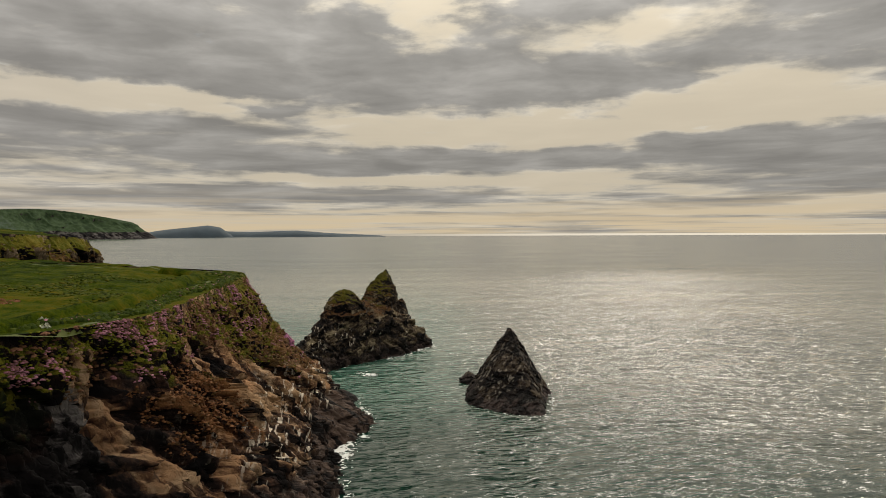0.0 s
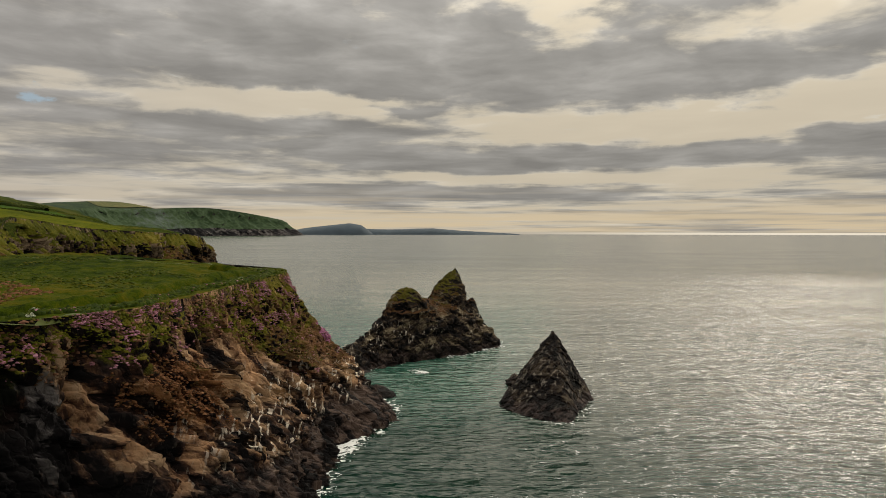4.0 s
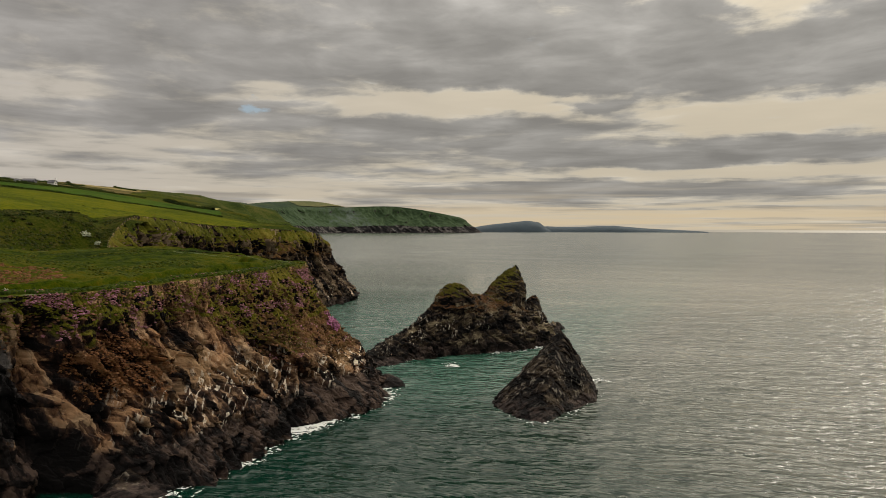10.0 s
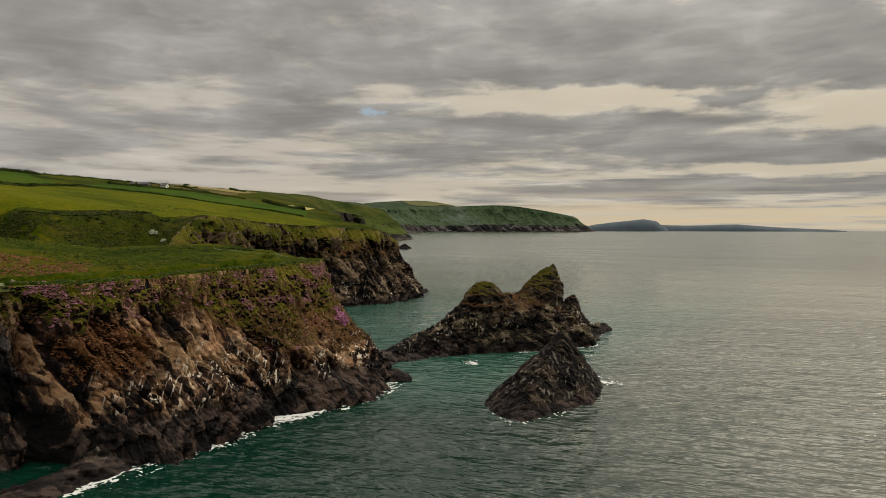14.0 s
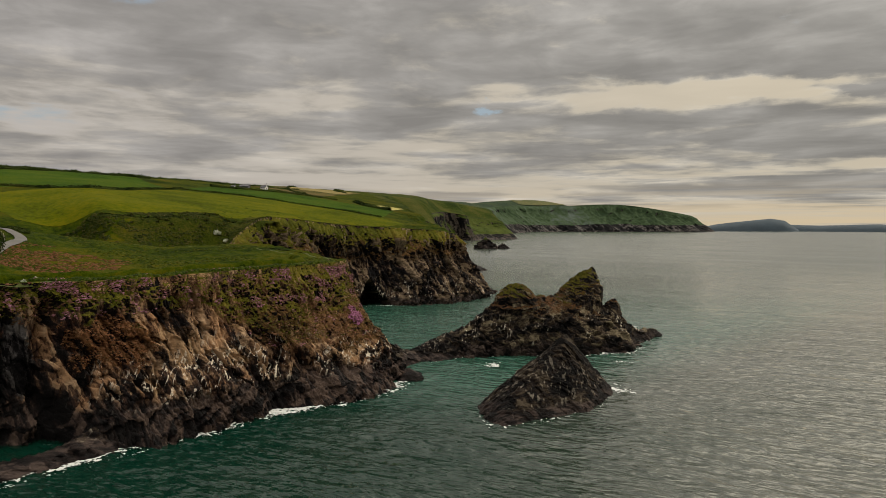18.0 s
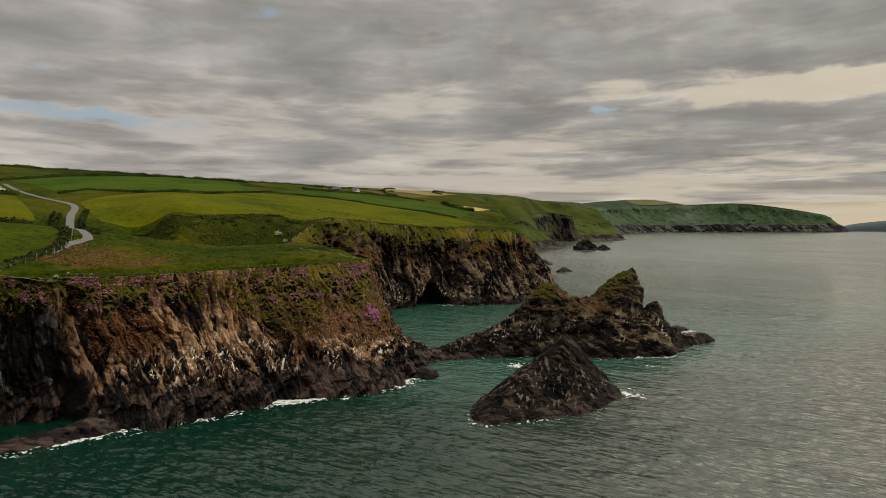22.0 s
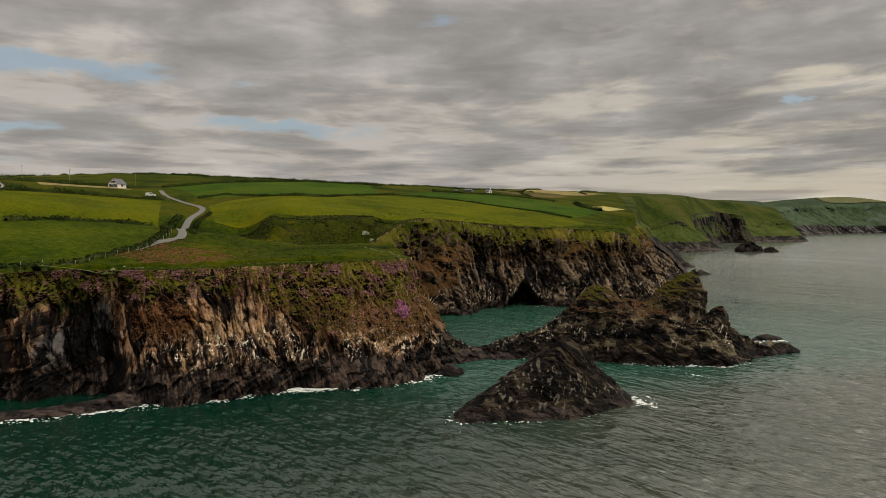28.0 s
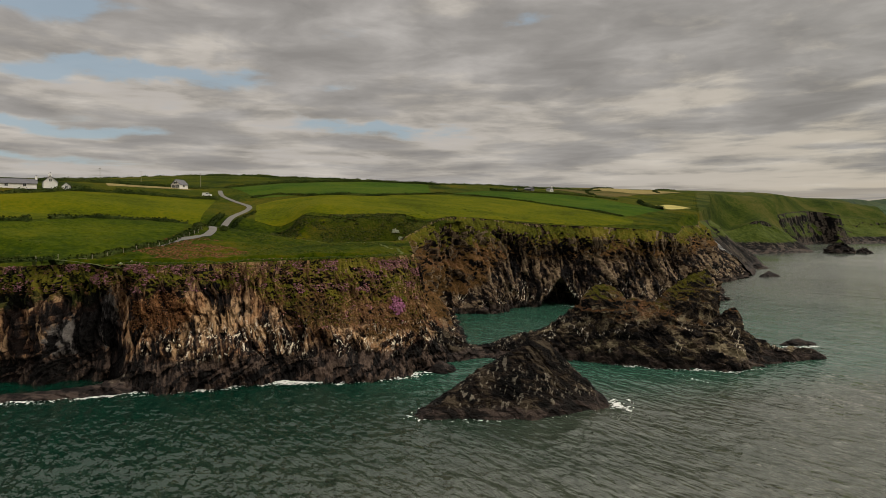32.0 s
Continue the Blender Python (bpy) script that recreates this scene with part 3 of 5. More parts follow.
# ---- the lie of the land ----
def terrain(x, y):
    """Height of the open land."""
    x, y = np.asarray(x, float), np.asarray(y, float)
    dx, dy = x + 20, y - 60
    d = -0.785 * dx - 0.62 * dy
    v = -0.62 * dx + 0.785 * dy
    dd = np.maximum(d, -60)
    f = np.where(dd < 190, 0.15 * dd, 28.5 + 25.0 * (1 - np.exp(-(np.maximum(dd, 190) - 190) / 250)))
    f = np.where(dd < 0, 0.05 * dd, f)
    bank = 8.5 * step(-x, 108, 123) * step((y - 94) / (4 + 0.3 * np.maximum(-x - 123, 0)), -1, 1) * (1 - 0.55 * step(d, 80, 300))
    a = 20.0 + bank + 0.033 * np.clip(v - 150, 0, 1100) + 30 * step(v, 1700, 2700)
    z = a + f + 6.5 * np.exp(-((x + 470) ** 2 + (y - 45) ** 2) / 110.0 ** 2)
    z = z + 69 * np.exp(-(((x + 2190) / 240) ** 2 + ((y - 2900) / 330) ** 2))      # the crown of the far cape
    z = z - 3.0 * np.exp(-((x + 127) / 13.0) ** 2) * (1 - step(y, 104, 136))
    shelf = 21.5 + 0.035 * (-x - 30) + 0.025 * (y - 50)
    near = step(x, -128, -114) * step(y, 30, 60)
    z = z + near * np.maximum(shelf - z, 0)
    # the grassy hollow that runs up from the cove
    s = np.clip(((x + 106) * -10 + (y - 142) * -48) / (10.0 ** 2 + 48.0 ** 2), 0, 1)
    r = np.hypot(x - (-106 - 10 * s), y - (142 - 48 * s))
    z = z - 3.5 * np.exp(-(r / 9.0) ** 2) * (1 - 0.6 * s)
    p = np.stack([x.ravel() * 0.02, y.ravel() * 0.02, 0 * x.ravel()], -1)
    return z + 0.7 * fbm(p, 3, 5).reshape(x.shape)


# rows: foot x, y; brink x, y, z; inland x, y
COAST_NEAR = [
    (-190, -330, -205, -325, 22, -1500, -900), (-60, -80, -74, -76, 20.5, -1100, -560), (-38, 0, -52, 2, 21, -1000, -380), (-29, 30, -39, 32, 21.5, -950, -230),
    (-27, 46, -36, 48, 22, -930, -150), (-25.5, 57, -32, 56, 22, -920, -90), (-16.5, 64, -29, 63, 22, -910, -40), (-15, 73, -29, 73, 22, -900, 10),
    (-16, 84, -30, 84, 22.3, -900, 60), (-16.5, 94, -31, 95, 22.6, -900, 105), (-15.5, 105, -32, 106, 22.8, -900, 150), (-17, 115, -33, 113, 23, -900, 190),
    (-20.5, 121, -35.5, 117.5, 23.2, -900, 220), (-32, 125, -41, 120, 23.4, -900, 250),
]
COAST_COVE = [
    (-50, 134, -62, 120, 24.4, -900, 270), (-78, 139, -86, 121, 25.2, -900, 290), (-100, 141, -107, 127, 25, -900, 310), (-109, 148, -122, 145, 32.5, -900, 340),
    (-109, 161, -127, 158, 33, -905, 400), (-121, 174, -131, 176, 31.5, -915, 450), (-121, 187, -132, 190, 30.5, -930, 500), (-113, 207, -127, 210, 29.5, -950, 560),
    (-108, 222, -123, 228, 28.5, -980, 620), (-112, 242, -126, 242, 27, -1010, 670), (-126, 262, -141, 254, 27.5, -1040, 720), (-165, 287, -176, 277, 29, -1080, 780),
    (-200, 311, -209, 300, 30, -1110, 840), (-213, 332, -224, 318, 30.5, -1140, 890),
]
COAST_FAR = [
    (-242, 363, -258, 342, 33, -1180, 950), (-330, 440, -352, 415, 35, -1240, 1020), (-470, 540, -510, 520, 38, -1320, 1100), (-538, 586, -572, 590, 25, -1380, 1170),
    (-536, 632, -582, 640, 37, -1440, 1240), (-562, 697, -596, 684, 25, -1500, 1300), (-632, 722, -645, 700, 34, -1540, 1350), (-760, 830, -775, 815, 46, -1620, 1450),
    (-884, 998, -903, 985, 57, -1740, 1600), (-868, 1035, -888, 1042, 50, -1770, 1650), (-895, 1120, -962, 1108, 48, -1830, 1750), (-903, 1222, -948, 1222, 40, -1900, 1850),
    (-985, 1256, -1030, 1240, 50, -1960, 1920), (-1250, 1550, -1330, 1520, 70, -2300, 2200), (-1600, 2000, -1720, 1960, 95, -2700, 2600),
]
COAST_CAPE = [
    (-1950, 2640, -2080, 2640, 128, -3100, 3000), (-1900, 2880, -2030, 2900, 130, -3200, 3250), (-1700, 3200, -1850, 3230, 140, -3200, 3550), (-1480, 3470, -1600, 3490, 85, -3000, 3900),
    (-1640, 3640, -1720, 3600, 80, -2900, 4050),
]
COAST = np.array(COAST_NEAR + COAST_COVE + COAST_FAR + COAST_CAPE, float)


def along(u0, u1, spacing):
    """Parameters from row u0 to row u1 of COAST, evenly spaced in metres along the brink."""
    u = np.linspace(u0, u1, 2000)
    b = spline(COAST, u)
    m = 0.5 * (b[:, 0:2] + b[:, 2:4])
    s = np.concatenate([[0], np.cumsum(np.hypot(*np.diff(m, axis=0).T))])
    n = max(8, int(s[-1] / spacing))
    return np.interp(np.linspace(0, s[-1], n), s, u)


def turf_line(y):
    """The height at which turf takes over from bare rock on the headland."""
    return 17.5 - 8.5 * step(y, 80.0, 97.0)


def cliff(name, u0, u1, spacing, rows, mat, amp=1.0, seed=3, foot=-2.5, headland=False, caves=(), grain=1.0, soft=False):
    """A cliff face between the foot and the brink: gullies, slabs and bedding steps. caves: x, y, half width, height, depth."""
    u = along(u0, u1, spacing)
    c = spline(COAST, u)
    q = np.linspace(0, 1, rows)[:, None]
    bx, by, ex, ey, ez = (c[:, i][None] for i in range(5))
    z = foot + (ez - foot) * q
    k = np.clip((z - 0) / ez, -0.12, 1)
    k = k + 0.10 * np.sin(np.pi * np.clip(k, 0, 1)) - 0.05 * np.sin(2 * np.pi * np.clip(k, 0, 1))
    x, y = bx + (ex - bx) * k, by + (ey - by) * k
    nx, ny = bx - ex, by - ey
    ln = np.hypot(nx, ny)
    nx, ny = nx / ln, ny / ln
    p = np.stack([x, y, z], -1).reshape(-1, 3) / grain
    sh = x.shape
    g1 = fbm(p * (0.075, 0.075, 0.02), 3, seed, 0.5, True).reshape(sh)
    g2 = fbm(p * (0.28, 0.28, 0.08) + 5, 3, seed + 9, 0.55, True).reshape(sh)
    w = fbm(p * 0.12, 3, seed + 20).reshape(sh)
    w2 = fbm(p * 0.5, 2, seed + 25).reshape(sh)
    # gently dipping beds low down by the tip, steep slabs across the rest of the face
    gentle = (z * 0.86 - y * 0.48 + 1.6 * w + 0.25 * w2) / 0.85
    tip = np.maximum(step(y, 98, 108) * step(-z, -11, -7), step(-z, -7.5, -4.0)) if headland else 0.8 * step(-z, -6, -3)
    sheared = np.stack([x.ravel(), (y + 0.3 * z).ravel(), z.ravel()], -1) / grain
    pitch = 0.09 if headland else 0.02       # the slabs stand nearly upright
    lie = np.stack([(y * 0.93 - x * 0.2 + z * pitch + 0.9 * w).ravel(), (z * 0.93 - y * pitch + 1.0 * w).ravel(), x.ravel()], -1) / grain
    f1, t1 = (v.reshape(sh) for v in facets(lie * (0.40, 0.085, 0.11), seed + 31, 0.9, 0.45))
    f2, t2 = (v.reshape(sh) for v in facets(lie * (1.2, 0.22, 0.28), seed + 37, 0.9, 0.45))
    f3, t3 = (v.reshape(sh) for v in facets(sheared * (1.9, 2.1, 1.1), seed + 41))
    f4, t4 = (v.reshape(sh) for v in facets(lie * (2.4, 0.55, 0.7), seed + 39, 0.9, 0.4))
    b1, u1 = (v.reshape(sh) for v in facets(np.stack([gentle.ravel() * 0.95, (y * 0.17 + z * 0.09 + 0.2 * w).ravel(), (x * 0.3).ravel()], -1) / grain, seed + 43))
    fine = fbm(p * 0.9, 3, seed + 40, 0.6).reshape(sh)
    rock = (1 - tip) * ((1.9 if headland else 1.3) * f1 + (1.0 if headland else 0.6) * f2) + tip * (0.85 * b1 + 0.25 * f2 + 0.5 * f1) + (0.38 if headland else 0.34) * f4 + 0.10 * f3
    tone = (1 - tip) * (0.55 * t1 + 0.5 * t2) + tip * (0.6 * u1 + 0.25 * t2) + 0.32 * t4 + 0.10 * t3
    if headland:
        tone = tone - 0.42 * step(-y, -66, -56)      # shade of the recess south of the cleft, darkened into the rock's tone
    blocks = f3
    d = 1.9 * g1 + 0.2 * g2 + rock * (0.12 if soft else 1) + 0.05 * fine
    if headland:
        turf = step(z + 3.0 * w, turf_line(y) - 1.0, turf_line(y) + 2.0)
        d = d * (1 - 0.62 * turf) + 0.35 * fine * turf
        # skirting of wave-cut rock, a cleft and a bare slab over it
        d = d + 1.6 * step(-z, -4.5, -1.0) * (0.6 + 0.8 * w)
        d = d - 3.4 * np.exp(-((y - 58.5 - 0.12 * (z - 10) - 0.6 * w) / 1.5) ** 2) * step(-z, -20.5, -18) - 2.0 * np.exp(-((y - 66.5 + 0.25 * (z - 15)) / 1.0) ** 2) * step(z, 8, 11) * step(-z, -19, -16)
        d = d - 2.2 * np.exp(-((y - 98 + 0.5 * (z - 6)) / 2.2) ** 2) * step(-z, -9, -5)
        d = d + 1.0 * np.exp(-((y - 78) / 3.0) ** 2) * step(z, 5, 7) * step(-z, -15, -13)
    for cx, cy, half, high, depth in caves:
        r = np.hypot(bx - cx, by - cy) / half
        arch = np.clip(1 - r, 0, 1) ** 2 * (1 - 0.4 * r)
        roof = high * np.sqrt(arch) + 0.8 * w
        d = d - depth * step(roof - z, 0.0, 2.5) * (r < 1)
    top = step(1 - q, 0.0, 0.16)
    amp = amp(u)[None] if callable(amp) else amp
    d = d * amp * grain * (0.10 + 0.90 * top)
    x, y = x + nx * d, y + ny * d
    z = z + 0.25 * amp * top * (fine + blocks) * 0.8
    z[-1] = ez[0]
    pts = np.stack([x, y, z], -1)
    return grid_mesh(name, pts, mat, flat=not soft, tone=tone), u, pts


def upland(name, u, brink, rings, mat, blend=lambda u: 24.0 + 0 * u):
    """The land behind a stretch of cliff, from the brink to far inland."""
    c = spline(COAST, u)
    s = np.asarray(rings)[:, None]
    ix, iy = c[:, 5][None], c[:, 6][None]
    ex, ey, ez = (brink[:, i][None] for i in range(3))
    ln = np.hypot(ix - ex, iy - ey)
    k = np.minimum(s / ln, 1)
    x, y = ex + (ix - ex) * k, ey + (iy - ey) * k
    t = terrain(x, y)
    z = t + (ez - t) * (1 - step(s / blend(u)[None], 0.0, 1.0))
    p = np.stack([x, y, 0 * x], -1).reshape(-1, 3)
    z = z + (0.28 * fbm(p * 0.35, 4, 8).reshape(x.shape)) * step(s, 0, 3) * step(-s, -120, -40)
    return grid_mesh(name, np.stack([x, y, z], -1), mat, flat=False)


RINGS_NEAR = np.concatenate([np.arange(0, 12, 0.35), np.arange(12, 40, 0.8), np.arange(40, 120, 2.0), np.arange(120, 420, 8.0), np.arange(420, 1101, 40.0), [1600]])
RINGS_FAR = np.concatenate([np.arange(0, 30, 3.0), np.arange(30, 200, 10.0), np.arange(200, 1400, 40.0)])

face, u, near_face = cliff("headland_cliff", 0.96, 13.06, 0.13, 230, M_ROCK, headland=True)
tagged(face, "dark slate headland cliff with rust-brown faces, turf and pink thrift", "cliff", kind="structure")
GROUNDS = [upland("ground_headland", u, near_face[-1], RINGS_NEAR, M_GRASS)]
tagged(GROUNDS[-1], "green rough grass on the flat top of the headland", "ground", kind="structure")
CAVES = [(-119, 191, 8.0, 12.0, 11)]
face, u, cove_face = cliff("cove_cliff", 13, 28, 0.4, 100, M_ROCK2, lambda u: 1.0 + 0.45 * step(u, 13, 17), 3, caves=CAVES)
tagged(face, "dark slate cove cliff with a sea cave and turfed ledges", "cliff", kind="structure")
GROUNDS.append(upland("ground_cove", u, cove_face[-1], RINGS_NEAR, M_GRASS))
tagged(GROUNDS[-1], "rough grass and a steep green bank above the cove", "ground", kind="structure")
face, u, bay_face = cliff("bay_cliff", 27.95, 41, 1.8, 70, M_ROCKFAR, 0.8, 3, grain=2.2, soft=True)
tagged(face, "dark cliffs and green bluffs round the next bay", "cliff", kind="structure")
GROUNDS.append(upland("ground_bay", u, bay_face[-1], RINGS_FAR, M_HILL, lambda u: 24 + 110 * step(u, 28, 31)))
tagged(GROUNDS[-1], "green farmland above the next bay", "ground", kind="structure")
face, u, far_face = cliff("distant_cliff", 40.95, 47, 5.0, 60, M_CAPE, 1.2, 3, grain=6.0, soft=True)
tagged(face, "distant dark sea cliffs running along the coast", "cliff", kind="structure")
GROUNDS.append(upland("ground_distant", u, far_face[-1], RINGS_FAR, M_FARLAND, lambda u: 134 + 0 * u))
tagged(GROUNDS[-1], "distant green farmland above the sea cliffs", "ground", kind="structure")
face, u, south_face = cliff("southern_cliff", 0, 1, 2.0, 30, M_ROCK2, 1.2, 31)
tagged(face, "dark slate sea cliff south of the headland", "cliff", kind="structure")
GROUNDS.append(upland("ground_south", u, south_face[-1], RINGS_NEAR, M_GRASS))
tagged(GROUNDS[-1], "rough grass above the southern cliff", "ground", kind="structure")


# ---- sea ----
def swell(x, y):
    """Height of the chop."""
    x, y = np.asarray(x, float), np.asarray(y, float)
    c, s = math.cos(radians(13)), math.sin(radians(13))
    a, b = c * x + s * y, -s * x + c * y
    p = np.stack([a.ravel(), b.ravel(), 0 * a.ravel()], -1)
    h = 0.20 * fbm(p * (0.06, 0.17, 1), 2, 61) + 0.10 * fbm(p * (0.19, 0.42, 1), 2, 71, 0.5, True)
    return h.reshape(x.shape)


def build_sea():
    grow = np.geomspace(1.2, 4800, 70)
    xs = np.concatenate([-140 - grow[::-1], np.arange(-140, 175, 0.6), 175 + grow])
    ys = np.concatenate([15 - grow[::-1], np.arange(15, 300, 0.6), 300 + grow])
    x, y = np.meshgrid(xs, ys)
    calm = np.clip(1.15 - np.hypot(x - 20, y - 130) / 150, 0, 1)
    z = swell(x, y) * calm - 0.15
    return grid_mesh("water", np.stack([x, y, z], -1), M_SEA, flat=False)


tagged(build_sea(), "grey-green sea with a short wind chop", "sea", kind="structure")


# ---- sea stacks ----
def rock_points(crest, ctrl, spacing=0.3, rows=90, amp=1.0, seed=1, power=1.0, foot=-2.5, dip=(0.25, 0.4, 0.85), ground=0.0):
    """The skin of a rock. ctrl: its foot, x, y, the place on the crest line, counted in rows of crest, over which it stands,
    and how steep it is. ground: the level at which the foot is meant."""
    c = np.asarray(ctrl, float)
    n = len(c)
    cc = np.concatenate([c[-1:], c, c[:2]])
    u = np.linspace(1, n + 1, 1500)
    b = spline(cc, u)
    s = np.concatenate([[0], np.cumsum(np.hypot(*np.diff(b[:, :2], axis=0).T))])
    m = int(s[-1] / spacing)
    u = np.interp(np.linspace(0, s[-1], m, endpoint=False), s, u)
    b = spline(cc, u)
    k = np.asarray(crest, float)
    tt = np.clip(b[:, 2], 0, len(k) - 1)
    e = np.stack([np.interp(tt, np.arange(len(k)), k[:, i]) for i in range(3)], -1)
    q = np.linspace(0, 1, rows)[:, None]
    bx, by, ex, ey, ez = b[:, 0][None], b[:, 1][None], e[:, 0][None], e[:, 1][None], e[:, 2][None]
    z = foot + (ez - foot) * q
    h = np.clip((z - ground) / (ez - ground), -0.15, 1)
    pw = b[:, 3][None] if b.shape[1] > 3 else power
    h = np.where(h > 0, np.abs(h) ** pw, h)
    x, y = bx + (ex - bx) * h, by + (ey - by) * h
    nx, ny = bx - ex, by - ey
    ln = np.hypot(nx, ny) + 1e-6
    nx, ny = nx / ln, ny / ln
    p = np.stack([x, y, z], -1).reshape(-1, 3)
    sh = x.shape
    g1 = fbm(p * (0.12, 0.12, 0.05), 3, seed, 0.5, True).reshape(sh)
    g2 = fbm(p * (0.4, 0.4, 0.16), 3, seed + 5, 0.55, True).reshape(sh)
    w = fbm(p * 0.15, 3, seed + 20).reshape(sh)
    bed = (z * dip[2] + x * dip[0] + y * dip[1] + 1.3 * w) / 0.9
    across, along_bed = x * 0.85 - y * 0.5, x * 0.5 + y * 0.85
    warp = 0.25 * np.stack([w.ravel(), -w.ravel(), w.ravel()], -1)
    f1, t1 = (v.reshape(sh) for v in facets(np.stack([bed.ravel() * 0.42, (across * 0.32).ravel(), (along_bed * 0.25).ravel()], -1) + warp, seed + 43))
    f2, t2 = (v.reshape(sh) for v in facets(np.stack([bed.ravel() * 1.3, (across * 0.8).ravel(), (along_bed * 0.5).ravel()], -1) + warp, seed + 31))
    f3, t3 = (v.reshape(sh) for v in facets(np.stack([bed.ravel() * 2.8, (across * 2.0).ravel(), (along_bed * 1.6).ravel()], -1), seed + 37))
    blocks = f2
    fine = fbm(p * 0.8, 4, seed + 40, 0.6).reshape(sh)
    d = 0.7 * g1 + 0.2 * g2 + 1.1 * f1 + 0.5 * f2 + 0.12 * f3 + 0.08 * fine
    fade = step(1 - q, 0.0, 0.14)
    x, y = x + nx * d * amp * fade, y + ny * d * amp * fade
    z = z + amp * (0.45 * fine + 0.35 * blocks + 0.5 * w) * np.minimum(1, ez / 5 + 0.2)
    return np.stack([x, y, z], -1), 0.25 * t1 + 0.25 * t2 + 0.12 * t3


def stack(name, crest, ctrl, mat, *args, **kw):
    pts, tone = rock_points(crest, ctrl, *args, **kw)
    return grid_mesh(name, pts, mat, closed=True, flat=True, tone=tone)


CREST_FIN = [(13.2, 126.8, 9.9), (12.9, 129.3, 11.5), (12.4, 131.3, 11.3)]
FOOT_FIN = [(16, 110, 0), (18, 119, 0.6), (19.8, 127, 1), (18.2, 134, 1.5), (14.5, 142, 2), (9, 140.5, 2), (6, 134, 1.4), (4.2, 124, 0.9), (5, 117, 0.3), (10, 112, 0)]
tagged(stack("sea_crag", CREST_FIN, FOOT_FIN, M_STACKB, 0.13, 150, 0.27, 2, 1.05), "dark bare slate sea stack shaped like a fin", "sea stack", group="sea stacks")
CREST_TWIN = [(-31.5, 147.5, 5), (-27.5, 153.5, 10), (-24, 159.5, 14.2), (-20, 167, 13.4), (-17.5, 175, 13.0), (-14.5, 182, 10.5), (-11.3, 184.8, 9.9), (-11, 188.5, 5.6), (-10.3, 196, 3.0), (-10.8, 204, 2.6)]
FOOT_TWIN = [
    (-31, 140, 0, 1), (-25, 147, 0.9, 1.2), (-19, 156, 1.8, 1.7), (-13.5, 162.5, 2.7, 1.9), (-8.5, 171, 3.6, 1.7), (-4.5, 179, 4.6, 1.3), (-5.5, 184, 5.5, 1.1), (-7, 188, 6.1, 1),
    (-8.5, 193, 7.2, 1), (-9, 198, 8.2, 1), (-10, 206.5, 9, 1), (-12.6, 205, 8.8, 1), (-13.5, 197, 7.8, 1), (-16, 191, 6.3, 0.8), (-21, 186, 5, 1), (-25, 181, 4.3, 1.2), (-29, 172, 3.3, 1.4),
    (-31, 162, 2.1, 1.4), (-34, 153, 1, 1), (-36, 145, 0, 1),
]
FOOT_TOWER = [(-21.5, 171, 0, 1.3), (-15, 172.5, 0.4, 2), (-12.6, 178, 1.3, 2.8), (-13.6, 182.2, 2, 3.2), (-16.5, 183.6, 2, 2.2), (-20.5, 179, 1, 1.6)]
FOOT_KNOB = [(-27.5, 157, 0, 1.5), (-22, 156.5, 0.3, 2), (-19, 160, 0.9, 1.8), (-20, 165, 1, 1.2), (-25.5, 164, 0.8, 1.5)]
FOOT_SPIKE = [(-14.6, 182.6, 0, 1.0), (-10.4, 182.4, 0.5, 1.8), (-9.6, 186.4, 1, 2.2), (-13, 187.2, 1, 1.4)]
skins = [
    rock_points(CREST_TWIN, FOOT_TWIN, 0.16, 120, 0.85, 4),
    rock_points([(-19.8, 173.5, 15.2), (-17, 178, 18.7), (-15.2, 181.0, 19.9)], FOOT_TOWER, 0.16, 70, 0.5, 5, foot=7.5, ground=9.0),
    rock_points([(-24.2, 159.3, 16.6), (-22.3, 161.6, 16.4)], FOOT_KNOB, 0.18, 40, 0.4, 6, foot=10.5, ground=11.5),
    rock_points([(-12.6, 183.8, 11.2), (-11.2, 185.2, 12.0)], FOOT_SPIKE, 0.18, 40, 0.25, 7, foot=4.5, ground=5.5),
]
twin = tagged(new("sea_crag"), "twin-peaked dark slate sea stack with greenish turf", "sea stack", group="sea stacks")
for name, (pts, tone) in zip(("rock_base", "rock_tower", "rock_knob", "rock_spike"), skins):
    grid_mesh(name, pts, M_STACK, closed=True, parent=twin, tone=tone)
CREST_REEF = [(-34, 120, 8.8), (-33, 127, 5.2), (-32.5, 132, 2.6), (-32, 136, 2.6), (-31.5, 141, 4.6), (-31.5, 148, 5)]
FOOT_REEF = [(-28, 120, 0), (-28, 127, 1), (-28.5, 132, 2), (-28.5, 136, 3), (-28, 141, 4), (-27, 148, 5), (-36, 149, 5), (-36.5, 141, 4), (-37, 136, 3), (-37, 132, 2), (-38, 127, 1), (-40, 120, 0)]
tagged(stack("rock_reef", CREST_REEF, FOOT_REEF, M_STACKB, 0.22, 50, 0.6, 6), "low dark rock reef joining headland and stack", "reef")
CREST_LEDGE = [(-13.0, 30, 0.35), (-13.8, 46, 0.6), (-15, 57, 1.3), (-18.5, 66, 3.2), (-21, 76, 4.2)]
FOOT_LEDGE = [(-11.5, 30, 0), (-11.8, 46, 1), (-12.6, 57, 2), (-14, 67, 3), (-15.5, 77, 4), (-26, 78, 4), (-24, 67, 3), (-18.0, 57, 2), (-16, 46, 1), (-14.5, 30, 0)]
tagged(stack("rock_ledge", CREST_LEDGE, FOOT_LEDGE, M_STACKB, 0.2, 40, 0.75, 8), "low dark wave-washed ledge below the cliff", "ledge")


